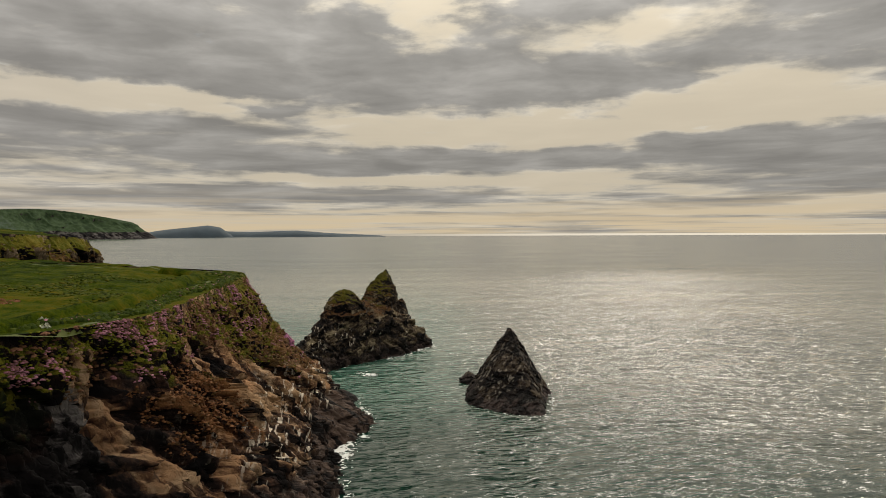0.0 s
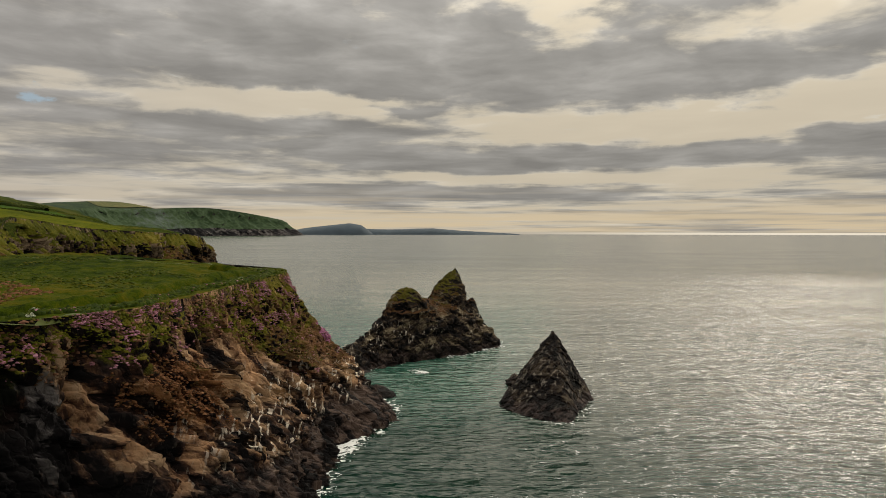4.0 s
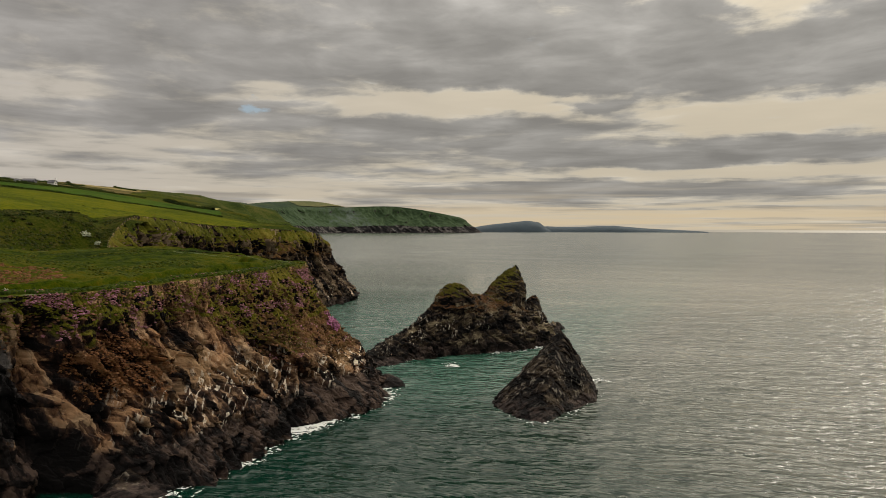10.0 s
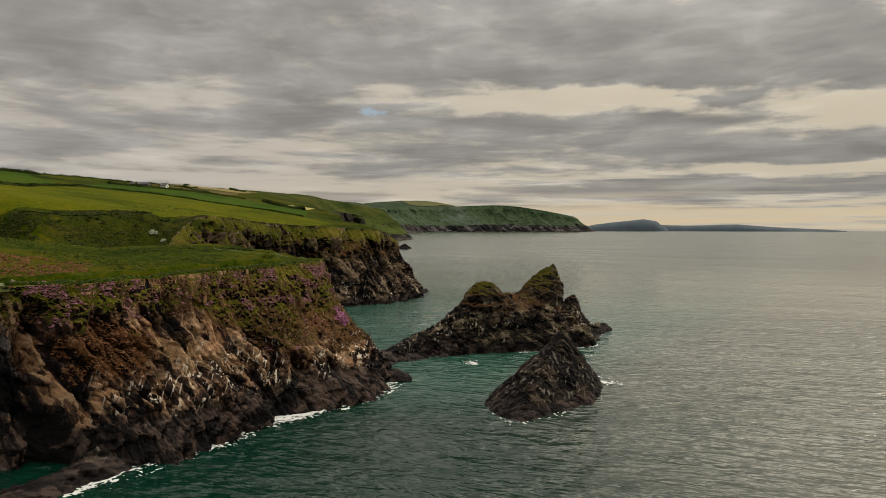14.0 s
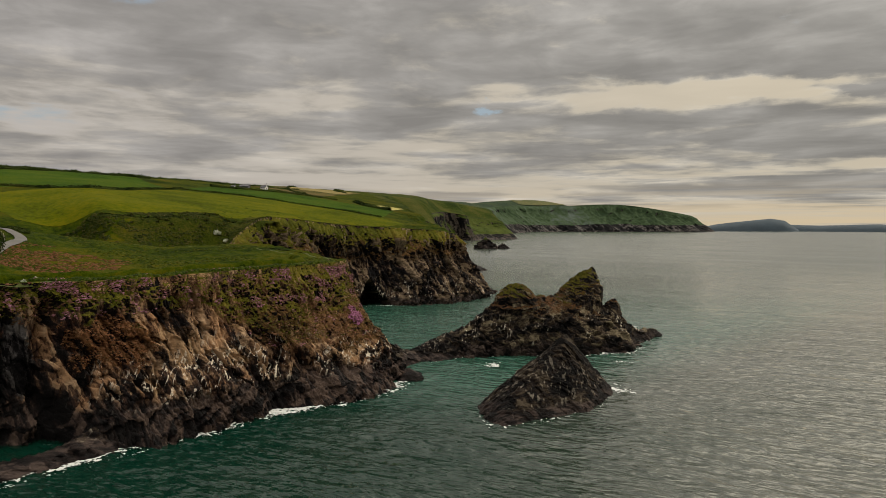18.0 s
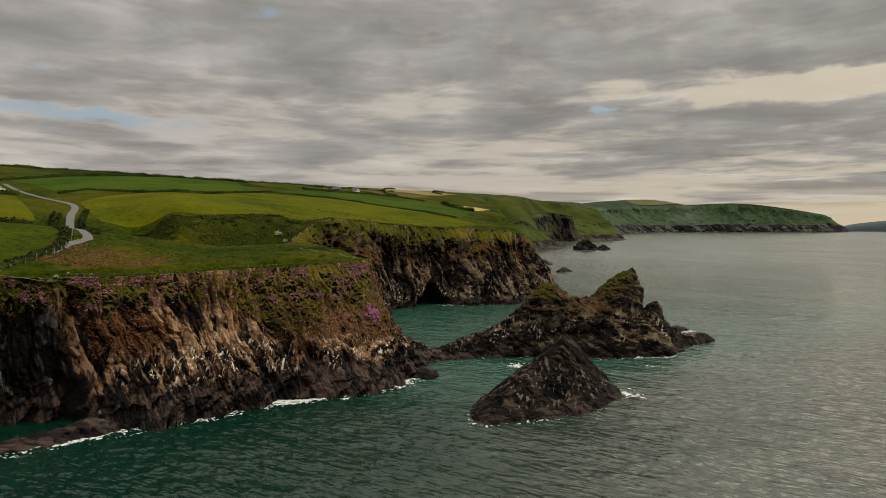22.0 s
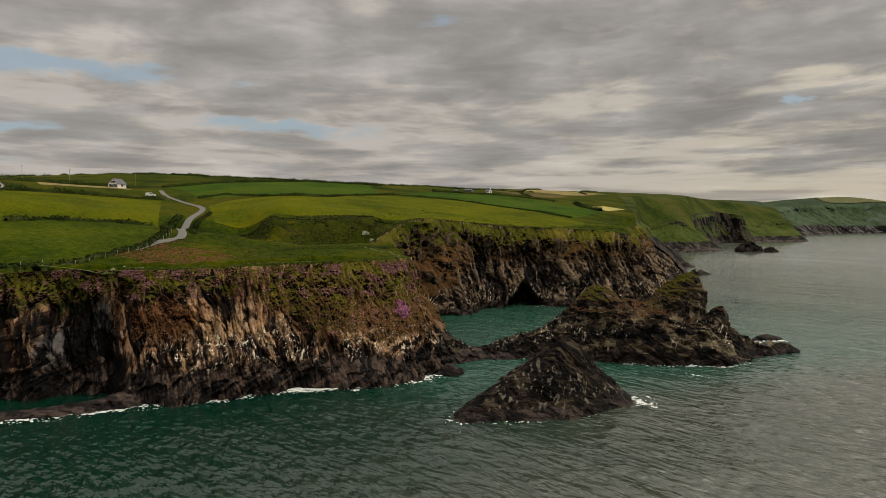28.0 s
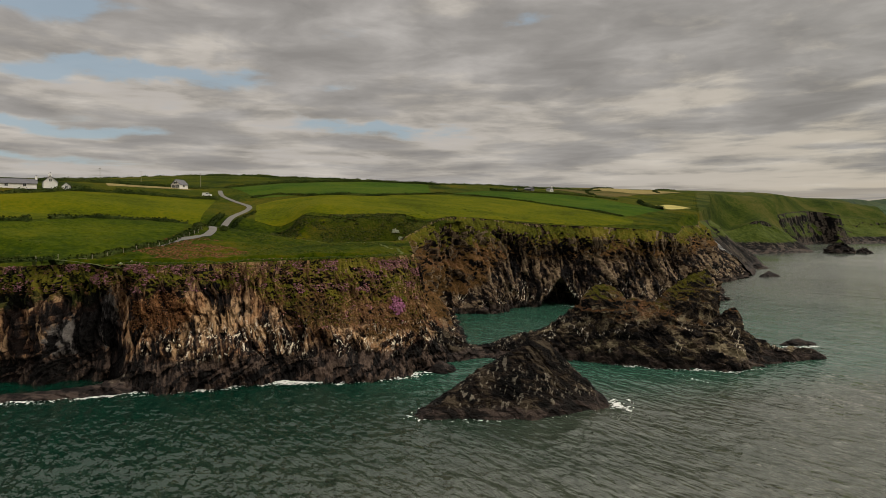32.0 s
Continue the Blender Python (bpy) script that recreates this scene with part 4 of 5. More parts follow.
def skerry(x, y, long, wide, high, turn, seed, label, mat=None):
    """A small rock awash."""
    c, s = math.cos(radians(turn)), math.sin(radians(turn))
    at = lambda a, b: (x + c * a - s * b, y + s * a + c * b)
    crest = [(*at(-0.3 * long, 0), 0.55 * high), (*at(0, 0.1 * wide), high), (*at(0.35 * long, 0), 0.4 * high)]
    foot = [(*at(-0.5 * long, 0), 0), (*at(-0.2 * long, -0.45 * wide), 0.6), (*at(0.2 * long, -0.5 * wide), 1.4), (*at(0.5 * long, 0), 2), (*at(0.15 * long, 0.5 * wide), 1.3), (*at(-0.25 * long, 0.4 * wide), 0.5)]
    size = max(high, 1.5)
    return tagged(stack("skerry", crest, foot, mat or M_STACKB, 0.05 * long if long > 20 else 0.3, 24, 0.10 * size + 0.25, seed, 1.2, -1.0 if high < 4 else -3), label, "rock", group="skerries")


skerry(-27.6, 215.6, 9.5, 3.0, 1.3, 86, 12, "low dark skerry awash beside the twin stack")
skerry(5.5, 136, 6, 4, 2.0, 100, 13, "low dark spur of rock behind the fin stack")
skerry(-18.5, 121.5, 6, 4, 2.2, 100, 14, "dark boulders at the tip of the headland")
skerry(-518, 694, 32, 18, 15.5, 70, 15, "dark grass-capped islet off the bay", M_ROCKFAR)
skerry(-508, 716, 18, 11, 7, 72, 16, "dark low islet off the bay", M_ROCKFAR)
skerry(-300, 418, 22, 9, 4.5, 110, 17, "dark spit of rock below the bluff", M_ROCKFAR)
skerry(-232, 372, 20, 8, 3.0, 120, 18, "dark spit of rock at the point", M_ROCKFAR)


# ---- setting things on the land ----
from mathutils.bvhtree import BVHTree

bpy.context.view_layer.update()
_deps = bpy.context.evaluated_depsgraph_get()
TREES = [BVHTree.FromObject(o, _deps) for o in GROUNDS]


def drop(x, y, default=None):
    """Height of the ground at x, y."""
    best = None
    for t in TREES:
        hit = t.ray_cast(Vector((x, y, 400)), Vector((0, 0, -1)))
        if hit[0] is not None and (best is None or hit[0].z > best):
            best = hit[0].z
    return best if best is not None else (float(terrain(np.array([x]), np.array([y]))[0]) if default is None else default)


def polyline(points, spacing):
    c = np.asarray(points, float)
    u = np.linspace(0, len(c) - 1, 60 * len(c))
    b = spline(c, u)
    s = np.concatenate([[0], np.cumsum(np.hypot(*np.diff(b[:, :2], axis=0).T))])
    n = max(3, int(s[-1] / spacing))
    return np.stack([np.interp(np.linspace(0, s[-1], n), s, b[:, i]) for i in range(c.shape[1])], -1)


def ribbon(name, points, width, mat, lift=0.08, spacing=1.5, across=5, crown=0.0, ragged=0.0):
    """A strip that lies on the ground."""
    p = polyline(points, spacing)
    t = np.gradient(p, axis=0)
    t /= np.linalg.norm(t, axis=1)[:, None] + 1e-9
    out = np.zeros((across, len(p), 3))
    rng = np.random.default_rng(len(p))
    for i in range(across):
        f = i / (across - 1) - 0.5
        for j in range(len(p)):
            w = width * (1 + ragged * rng.normal() * abs(f))
            x, y = p[j, 0] - t[j, 1] * f * w, p[j, 1] + t[j, 0] * f * w
            out[i, j] = x, y, drop(x, y) + lift + crown * (1 - 4 * f * f)
    return grid_mesh(name, out, mat, flat=False)


def field(name, near, far, mat, n=60, m=26, lift=0.12, ragged=0.0):
    """A field between two edges; ragged: how unevenly its rim is frayed."""
    a, b = polyline(near, 1.0), polyline(far, 1.0)
    a = np.stack([np.interp(np.linspace(0, 1, n), np.linspace(0, 1, len(a)), a[:, i]) for i in range(2)], -1)
    b = np.stack([np.interp(np.linspace(0, 1, n), np.linspace(0, 1, len(b)), b[:, i]) for i in range(2)], -1)
    out = np.zeros((m, n, 3))
    for i in range(m):
        q = a + (b - a) * (i / (m - 1))
        for j in range(n):
            out[i, j] = q[j, 0], q[j, 1], drop(q[j, 0], q[j, 1]) + lift
    if not ragged:
        return grid_mesh(name, out, mat, flat=False)
    u, v = np.linspace(0, 1, n)[None], np.linspace(0, 1, m)[:, None]
    rim = np.minimum(np.minimum(u, 1 - u), np.minimum(v, 1 - v)) * 4
    keep = rim + ragged * fbm(out.reshape(-1, 3) * (0.25, 0.25, 0), 4, 19, 0.6).reshape(m, n) > 0.35
    idx = np.arange(m * n).reshape(m, n)
    f = np.stack([idx[:-1, :-1], idx[:-1, 1:], idx[1:, 1:], idx[1:, :-1]], -1)[keep[:-1, :-1]].reshape(-1, 4)
    used, inv = np.unique(f, return_inverse=True)
    return quads(name, out.reshape(-1, 3)[used], inv.reshape(-1, 4), mat)


def leaf_cloud(points, size, seed):
    """Vertices and faces of small leaf clumps, one bent quad each, at the points."""
    rng = np.random.default_rng(seed)
    n = len(points)
    a = rng.normal(size=(n, 3))
    a /= np.linalg.norm(a, axis=1)[:, None]
    b = np.cross(a, rng.normal(size=(n, 3)))
    b /= np.linalg.norm(b, axis=1)[:, None] + 1e-9
    s = size * rng.uniform(0.5, 1.3, (n, 1))
    v = np.stack([points - a * s, points + b * s * 0.7, points + a * s, points - b * s * 0.7 + np.cross(a, b) * s * 0.4], 1)
    return v.reshape(-1, 3), np.arange(4 * n).reshape(n, 4)


def quads(name, v, f, mat, parent=None):
    me = bpy.data.meshes.new(name)
    me.vertices.add(len(v))
    me.vertices.foreach_set("co", np.asarray(v, np.float32).reshape(-1))
    k = f.shape[1]
    me.loops.add(f.size)
    me.loops.foreach_set("vertex_index", f.reshape(-1).astype(np.int32))
    me.polygons.add(len(f))
    me.polygons.foreach_set("loop_start", np.arange(0, f.size, k, dtype=np.int32))
    me.update(calc_edges=True)
    me.materials.append(mat)
    ob = new(name, me)
    ob.parent = parent
    return ob


def hedge(points, high, wide, seed, label="dense dark green hedge along a field edge", mat=None, dense=16):
    """A hedge: an earth bank under a mass of leaf clumps."""
    rng = np.random.default_rng(seed)
    p = polyline(points, 0.9)
    root = new("hedge")
    root.location = (p[0, 0], p[0, 1], drop(*p[0]))
    tagged(root, label, "hedge", group="field hedges")
    base = Vector(root.location)
    t = np.gradient(p, axis=0)
    t /= np.linalg.norm(t, axis=1)[:, None] + 1e-9
    sec, pts = np.zeros((9, len(p), 3)), []
    hs = high * (0.75 + 0.35 * fbm(np.concatenate([p * 0.18, 0 * p[:, :1] + seed], 1), 3, seed))
    for j in range(len(p)):
        g = drop(*p[j])
        for i in range(9):
            a = math.pi * i / 8
            r = 1 + 0.12 * rng.normal()
            off = -math.cos(a) * wide * 0.42 * r
            sec[i, j] = p[j, 0] - t[j, 1] * off, p[j, 1] + t[j, 0] * off, g - 0.2 + math.sin(a) ** 0.6 * hs[j] * 0.85 * r
        for _ in range(dense):
            a = rng.uniform(0, math.pi)
            off = -math.cos(a) * wide * 0.55
            pts.append((p[j, 0] - t[j, 1] * off + rng.normal() * 0.25, p[j, 1] + t[j, 0] * off + rng.normal() * 0.25, g + math.sin(a) * hs[j] * rng.uniform(0.75, 1.12)))
    core = grid_mesh("core", sec - np.array(base), mat or M_HEDGE, parent=root)
    v, f = leaf_cloud(np.array(pts) - np.array(base), 0.30, seed)
    quads("leaves", v, f, mat or M_HEDGE, root)
    return root


# fields, from the lane's side
tagged(field("field_lower", [(-42, 42), (-52, 50.5), (-68, 58), (-82, 61), (-106, 62)], [(-72, -10), (-82, 16), (-91, 25), (-100, 36), (-107, 60)], M_LEY), "bright green grazed lower field beside the lane", "field", kind="structure")
tagged(field("field_upper", [(-76, -14), (-86, 16), (-93, 25), (-103, 36), (-113, 62)], [(-140, -40), (-155, -4), (-186, 8), (-203, 27), (-214, 60)], M_FIELD), "bright green grazed upper field beside the lane", "field", kind="structure")
tagged(field("field_headland", [(-144, 80), (-135, 92), (-131, 104), (-130, 116), (-131, 130), (-134, 146), (-140, 164), (-145, 190), (-146, 214), (-158, 240), (-184, 256)], [(-192, 79), (-203, 90), (-200, 104), (-197, 119), (-212, 134), (-231, 148), (-254, 170), (-252, 216), (-229, 240), (-192, 254)], M_FIELD, 90, 40), "wide bright green pasture above the cove", "field", kind="structure")
tagged(field("field_meadow", [(-194, 256), (-231, 242), (-254, 218), (-265, 200), (-271, 182)], [(-262, 322), (-300, 326), (-335, 300), (-340, 270), (-330, 225)], M_MEADOW, 50, 30), "deep green meadow beyond the pasture", "field", kind="structure")
tagged(field("field_inner", [(-226, 78), (-220, 100), (-201, 108), (-201, 120), (-260, 172)], [(-300, 60), (-330, 90), (-345, 120), (-350, 150), (-352, 190)], M_MEADOW, 50, 30), "green cattle pasture on the rise", "field", kind="structure")
tagged(field("field_crop", [(-281, 337), (-289, 346), (-298, 357), (-307, 369)], [(-303, 336), (-314, 347), (-325, 358), (-334, 369)], M_STUBBLE, 40, 14, 0.2), "pale yellow mown field above the bay", "field", kind="structure")
tagged(field("field_tan", [(-455, 400), (-470, 425), (-520, 475), (-590, 540)], [(-480, 372), (-520, 400), (-590, 450), (-650, 520)], M_TAN, 40, 14, 0.3), "dry tan pasture near the skyline", "field", kind="structure")
tagged(field("field_cape", [(-2100, 2740), (-2085, 2850), (-2075, 2930), (-2040, 3030)], [(-2215, 2740), (-2205, 2860), (-2195, 2960), (-2150, 3050)], M_PALE, 40, 24, 3.0), "pale grassland on top of the far cape", "field", kind="structure")
tagged(field("field_moor", [(-372, 338), (-420, 385), (-500, 460), (-590, 545)], [(-440, 310), (-500, 372), (-585, 445), (-680, 540)], M_MOOR, 60, 24, 0.25), "brown-green rough moorland above the bay", "field", kind="structure")
tagged(field("field_yellow", [(-232, 10), (-240, 28), (-246, 46)], [(-262, 2), (-272, 24), (-276, 34)], M_TAN, 20, 10), "strip of yellow flowering grass before the cottage", "field", kind="structure")
tagged(field("scrub", [(-112, 88), (-106, 104), (-107.5, 118), (-111, 132), (-119, 148), (-129, 168), (-135, 192)], [(-130, 88), (-124, 102), (-124, 116), (-127, 130), (-136, 152), (-141, 172), (-143, 194)], M_SCRUB, 220, 60, 0.12, 0.6), "dark green scrub on the steep bank of the hollow", "scrub", kind="structure")

LANE = [(-64, 58.6), (-71, 61.4), (-78, 64.4), (-86, 68.6), (-97, 69.5), (-110, 68.5), (-129, 69.5), (-154, 72.5), (-175, 76), (-188, 76), (-203, 72), (-217, 67), (-235, 61), (-262, 58)]
tagged(ribbon("road", LANE, 2.3, M_ASPHALT, 0.20, 1.2, 7, 0.05), "narrow winding grey asphalt lane", "road", kind="structure")
FOOTPATH = [(-37, 40), (-34.5, 51), (-31.5, 56), (-31, 63), (-32, 73), (-33, 85), (-34, 97), (-35, 107), (-37.5, 115), (-45, 118), (-60, 117), (-80, 115), (-97, 107), (-101, 96), (-112, 88)]
tagged(ribbon("footpath", FOOTPATH, 0.55, M_PATH, 0.04, 0.6, 4, 0, 0.5), "thin trodden coast path in the turf", "path", kind="structure")
tagged(ribbon("earth_bank", [(-39, 46), (-36.5, 58), (-34.5, 70), (-35.5, 84), (-37, 98), (-39, 108), (-46, 112)], 2.6, M_GRASS, 0.0, 0.5, 9, 1.0, 0.3), "low grassy earth bank along the clifftop", "bank", kind="structure")

hedge([(-29, 37), (-37, 44), (-44, 46.5), (-51, 52), (-67, 59.5), (-80, 63), (-95, 65), (-108, 64.5), (-129, 65), (-150, 68)], 1.3, 2.2, 1, "low gorse and bramble hedge beside the lane")
hedge([(-99, 72.4), (-112, 71.6), (-130, 72.6), (-152, 75.6), (-170, 79)], 0.7, 1.6, 16, "low overgrown verge beside the lane")
hedge([(-60, -40), (-84, 17), (-88, 22)], 1.7, 2.0, 2)
hedge([(-92, 27), (-101, 37), (-109, 61)], 1.6, 2.0, 3)
hedge([(-120, -50), (-149, -6), (-189, 8), (-205, 27), (-214, 48), (-219, 61)], 2.0, 2.6, 4, "tall dark hedge along the upper field")
hedge([(-131, 88), (-125.5, 98), (-123, 111), (-125.5, 128), (-129, 140)], 0.3, 1.0, 5, "low dark hedge along the top of the steep bank")
hedge([(-226, 76), (-238, 88), (-218, 100), (-200, 107), (-199, 119), (-214, 134), (-233, 148), (-256, 168), (-274, 184)], 1.2, 1.9, 6)
hedge([(-274, 184), (-258, 217), (-232, 243), (-196, 257)], 0.9, 1.5, 7, "low dark hedge between two pastures")
hedge([(-266, 321), (-288, 328), (-310, 333), (-333, 343)], 3.0, 3.4, 8, "dark hedge above the yellow field")
hedge([(-300, 58), (-335, 90), (-352, 122), (-356, 160), (-358, 200)], 2.0, 2.5, 9)
hedge([(-340, 232), (-345, 272), (-342, 305), (-330, 324)], 1.6, 2.2, 10)
hedge([(-232, -20), (-262, -2), (-280, 24), (-286, 50)], 2.2, 2.6, 11)
hedge([(-380, 330), (-440, 352), (-520, 400), (-620, 470)], 1.8, 2.6, 14, "dark hedge across the hillside above the bay", dense=8)
hedge([(-520, 470), (-580, 500), (-680, 570), (-760, 640)], 1.8, 2.8, 15, "dark hedge across the hillside above the bay", dense=8)
hedge([(-480, -120), (-470, -40), (-462, 40), (-450, 110), (-440, 180)], 2.2, 3.0, 12, "dark hedge on the skyline", dense=8)
hedge([(-440, 182), (-452, 260), (-462, 340), (-470, 380)], 2.0, 3.0, 13, "dark hedge on the skyline", dense=8)


# ---- coast flowers and tussocks ----
def domes(name, pts, sizes, mat, seed, label, category, flat=0.7):
    """Cushion plants: small uneven domes, joined."""
    rng = np.random.default_rng(seed)
    n = len(pts)
    ang = np.arange(6) * math.pi / 3
    ring = lambda r, h: np.stack([r * np.cos(ang), r * np.sin(ang), 0 * ang + h], -1)
    tpl = np.concatenate([ring(1, -0.25), ring(0.8, 0.5), [[0, 0, 0.85]]])
    v = tpl[None] * (1 + 0.28 * rng.normal(size=(n, 13, 1))) * sizes[:, None, None] * np.array([1, 1, flat])
    v = v + pts[:, None]
    tri = []
    for i in range(6):
        j = (i + 1) % 6
        tri += [(i, j, 6 + j), (i, 6 + j, 6 + i), (6 + i, 6 + j, 12)]
    f = np.array(tri)[None] + (np.arange(n) * 13)[:, None, None]
    ob = quads(name, v.reshape(-1, 3), f.reshape(-1, 3), mat)
    return tagged(ob, label, category, kind="stuff")


def island_material(name, colours, rough=0.9):
    """Colours picked by joined piece."""
    m, nt, b, pos, nor = material(name)
    geo = nt.nodes.new("ShaderNodeNewGeometry")
    n = noise_tex(nt, pos, 6.0, 3, 0.6)
    v = math_node(nt, "ADD", math_node(nt, "MULTIPLY", geo.outputs["Random Per Island"], 0.75), math_node(nt, "MULTIPLY", n, 0.25))
    k = len(colours)
    nt.links.new(ramp(nt, v, [(0.05 + 0.9 * i / max(1, k - 1), c) for i, c in enumerate(colours)]), b.inputs["Base Color"])
    b.inputs["Roughness"].default_value = rough
    b.inputs["Specular IOR Level"].default_value = 0.1
    return m


M_THRIFT = island_material("thrift_flowers", [(0.06, 0.034, 0.025), (0.14, 0.065, 0.065), (0.25, 0.11, 0.14), (0.37, 0.19, 0.25)])
M_PINK = island_material("bright_thrift", [(0.08, 0.04, 0.04), (0.20, 0.07, 0.13), (0.29, 0.11, 0.20), (0.36, 0.17, 0.26)])
M_HEATHER = island_material("faded_thrift", [(0.03, 0.02, 0.008), (0.10, 0.05, 0.024), (0.18, 0.088, 0.055), (0.06, 0.06, 0.010)])
M_FERN = island_material("rusty_bracken", [(0.030, 0.030, 0.004), (0.085, 0.040, 0.014), (0.15, 0.062, 0.034), (0.11, 0.062, 0.016)])
M_BANKGRASS = island_material("bank_grass_leaves", [(0.008, 0.015, 0.0006), (0.018, 0.032, 0.001), (0.032, 0.048, 0.001), (0.052, 0.062, 0.003)])
M_RUST = island_material("cliff_heath_leaves", [(0.030, 0.022, 0.006), (0.075, 0.034, 0.013), (0.13, 0.055, 0.022), (0.19, 0.10, 0.05)])
M_OVERHANG = island_material("overhanging_grass", [(0.020, 0.030, 0.001), (0.050, 0.062, 0.002), (0.085, 0.088, 0.004), (0.12, 0.085, 0.018)])
M_BANK = island_material("bank_bushes", [(0.008, 0.013, 0.001), (0.018, 0.026, 0.002), (0.032, 0.038, 0.004), (0.055, 0.045, 0.010)])
M_TUSSOCK = island_material("tussock_grass", [(0.012, 0.022, 0.001), (0.029, 0.044, 0.001), (0.050, 0.062, 0.002), (0.075, 0.062, 0.007)])

rng = np.random.default_rng(7)
fp = near_face.reshape(-1, 3)
pick = rng.choice(len(fp), 200000, replace=False)
fp = fp[pick]
fp = fp[(fp[:, 1] > 20) & (fp[:, 1] < 121)]
clump = fbm(fp * 0.42, 3, 77)
tl = turf_line(fp[:, 1])
thr = (fp[:, 2] > tl - 1.0) & (fp[:, 2] < 22.2) & (clump + 0.06 * (fp[:, 2] - 18.5) > 0.34)
t1 = fp[thr][:4200]
domes("thrift", t1 + [0.05, 0, 0.05], rng.uniform(0.08, 0.20, len(t1)), M_THRIFT, 21, "pink cushions of sea thrift on the cliff edge", "flowers")
sel = (fp[:, 2] > tl - 1.5) & (fp[:, 2] < 22.6) & ~thr & (fbm(fp * 0.3, 2, 87) > 0.0)
t2 = fp[sel][:2600]
domes("faded_thrift", t2, rng.uniform(0.10, 0.28, len(t2)), M_HEATHER, 22, "faded brown thrift and heath on the upper cliff", "plants")
sel = (fp[:, 2] > tl + 0.5) & (fbm(fp * 0.25, 2, 97) > -0.1)
t3 = fp[sel][-3000:]
domes("cliff_tussocks", t3, rng.uniform(0.07, 0.20, len(t3)), M_OVERHANG, 23, "green grass tussocks hanging over the cliff edge", "grass", 0.6)
# the dark grassy bank along the brink, with thrift on its crown
edge = polyline([(-36, 56.5), (-34.6, 59), (-33, 61.6), (-32.2, 65.2), (-30.2, 69), (-31.6, 74.4), (-32.6, 81.8), (-32.2, 89.7), (-32.2, 96), (-33, 104), (-35, 111), (-38.5, 115.5)], 0.05)
at = edge[rng.integers(0, len(edge), 2600)] + rng.normal(0, 0.42, (2600, 2))
tb2 = np.array([(a, b, drop(a, b, -99)) for a, b in at])
tb2 = tb2[tb2[:, 2] > 15]
domes("bank_grass", tb2, rng.uniform(0.22, 0.50, len(tb2)), M_BANKGRASS, 29, "dark green grassy bank along the brink", "grass", 0.9)
at = edge[rng.integers(0, len(edge), 1500)]
at = at[fbm(np.concatenate([at * 0.25, 0 * at[:, :1]], 1), 2, 91) > 0.12]
at = at + rng.normal(0, 0.35, at.shape)
tb3 = np.array([(a, b, drop(a, b, -99) + 0.25) for a, b in at])
tb3 = tb3[tb3[:, 2] > 15][:160]
domes("bank_thrift", tb3, rng.uniform(0.08, 0.2, len(tb3)), M_THRIFT, 30, "pink thrift cushions on the clifftop bank", "flowers", 0.8)
# rusty heath on the broken slope under the turf
sel = (np.hypot((fp[:, 1] - 67) / 6.5, (fp[:, 2] - 13.2) / 3.8) + 0.4 * fbm(fp * 0.5, 3, 57) < 0.9)
t4 = fp[sel][:2400]
domes("cliff_heath", t4, rng.uniform(0.06, 0.20, len(t4)), M_RUST, 28, "rust-brown heath on the broken cliff slope", "plants", 0.7)
# a bright patch of thrift near the headland's tip
fq = near_face.reshape(-1, 3)
fq = fq[np.hypot(fq[:, 1] - 113.6, fq[:, 2] - 12.6) < 1.6 + 0.7 * fbm(fq * 0.9, 2, 3)]
fq = fq[rng.choice(len(fq), min(len(fq), 520), replace=False)]
domes("thrift_patch", fq + [0.1, 0.05, 0.05], rng.uniform(0.10, 0.24, len(fq)), M_PINK, 24, "bright pink patch of thrift near the tip", "flowers")
# tussocks on the top
gx, gy = rng.uniform(-110, -28, 26000), rng.uniform(25, 122, 26000)
keep = (fbm(np.stack([gx, gy, 0 * gx], -1) * 0.12, 3, 55) > 0.05) & (rng.uniform(0, 1, 26000) < np.clip(1.25 - (-gx - 28) / 80, 0.15, 1))
keep &= ~((gx > -76) & (gx < -42) & (gy > 55) & (gy < 80)) & (gx < -0.35 * np.abs(gy - 80) * 0 - 31) & (gy < 117)
tg = np.array([(a, b, drop(a, b, -99)) for a, b in zip(gx[keep], gy[keep])])
tg = tg[tg[:, 2] > 15][:9000]
domes("turf_tussocks", tg, rng.uniform(0.14, 0.40, len(tg)), M_TUSSOCK, 25, "low green grass tussocks on the headland", "grass", 0.45)

kx, ky = rng.uniform(-82, -40, 9000), rng.uniform(54, 84, 9000)
inside = 1 - np.hypot((kx + 60) / 19, (ky - 67) / 11) + 0.55 * fbm(np.stack([kx, ky, 0 * kx], -1) * 0.16, 3, 15)
keep = (inside > 0.12) & (rng.uniform(0, 1, 9000) < 0.5)
tk = np.array([(a, b, drop(a, b, -99)) for a, b in zip(kx[keep], ky[keep])])
domes("bracken", tk, rng.uniform(0.12, 0.36, len(tk)), M_FERN, 27, "rust-brown dead bracken among the grass", "bracken", 0.5)
bx, by = rng.uniform(-131, -110, 5200), rng.uniform(86, 152, 5200)
keep = fbm(np.stack([bx, by, 0 * bx], -1) * 0.2, 3, 65) > -0.15
tb = np.array([(a, b, drop(a, b, -99)) for a, b in zip(bx[keep], by[keep])])
tb = tb[tb[:, 2] > 15]
domes("bank_scrub", tb, rng.uniform(0.15, 0.5, len(tb)), M_BANK, 26, "dark low scrub on the steep bank", "plants", 0.8)


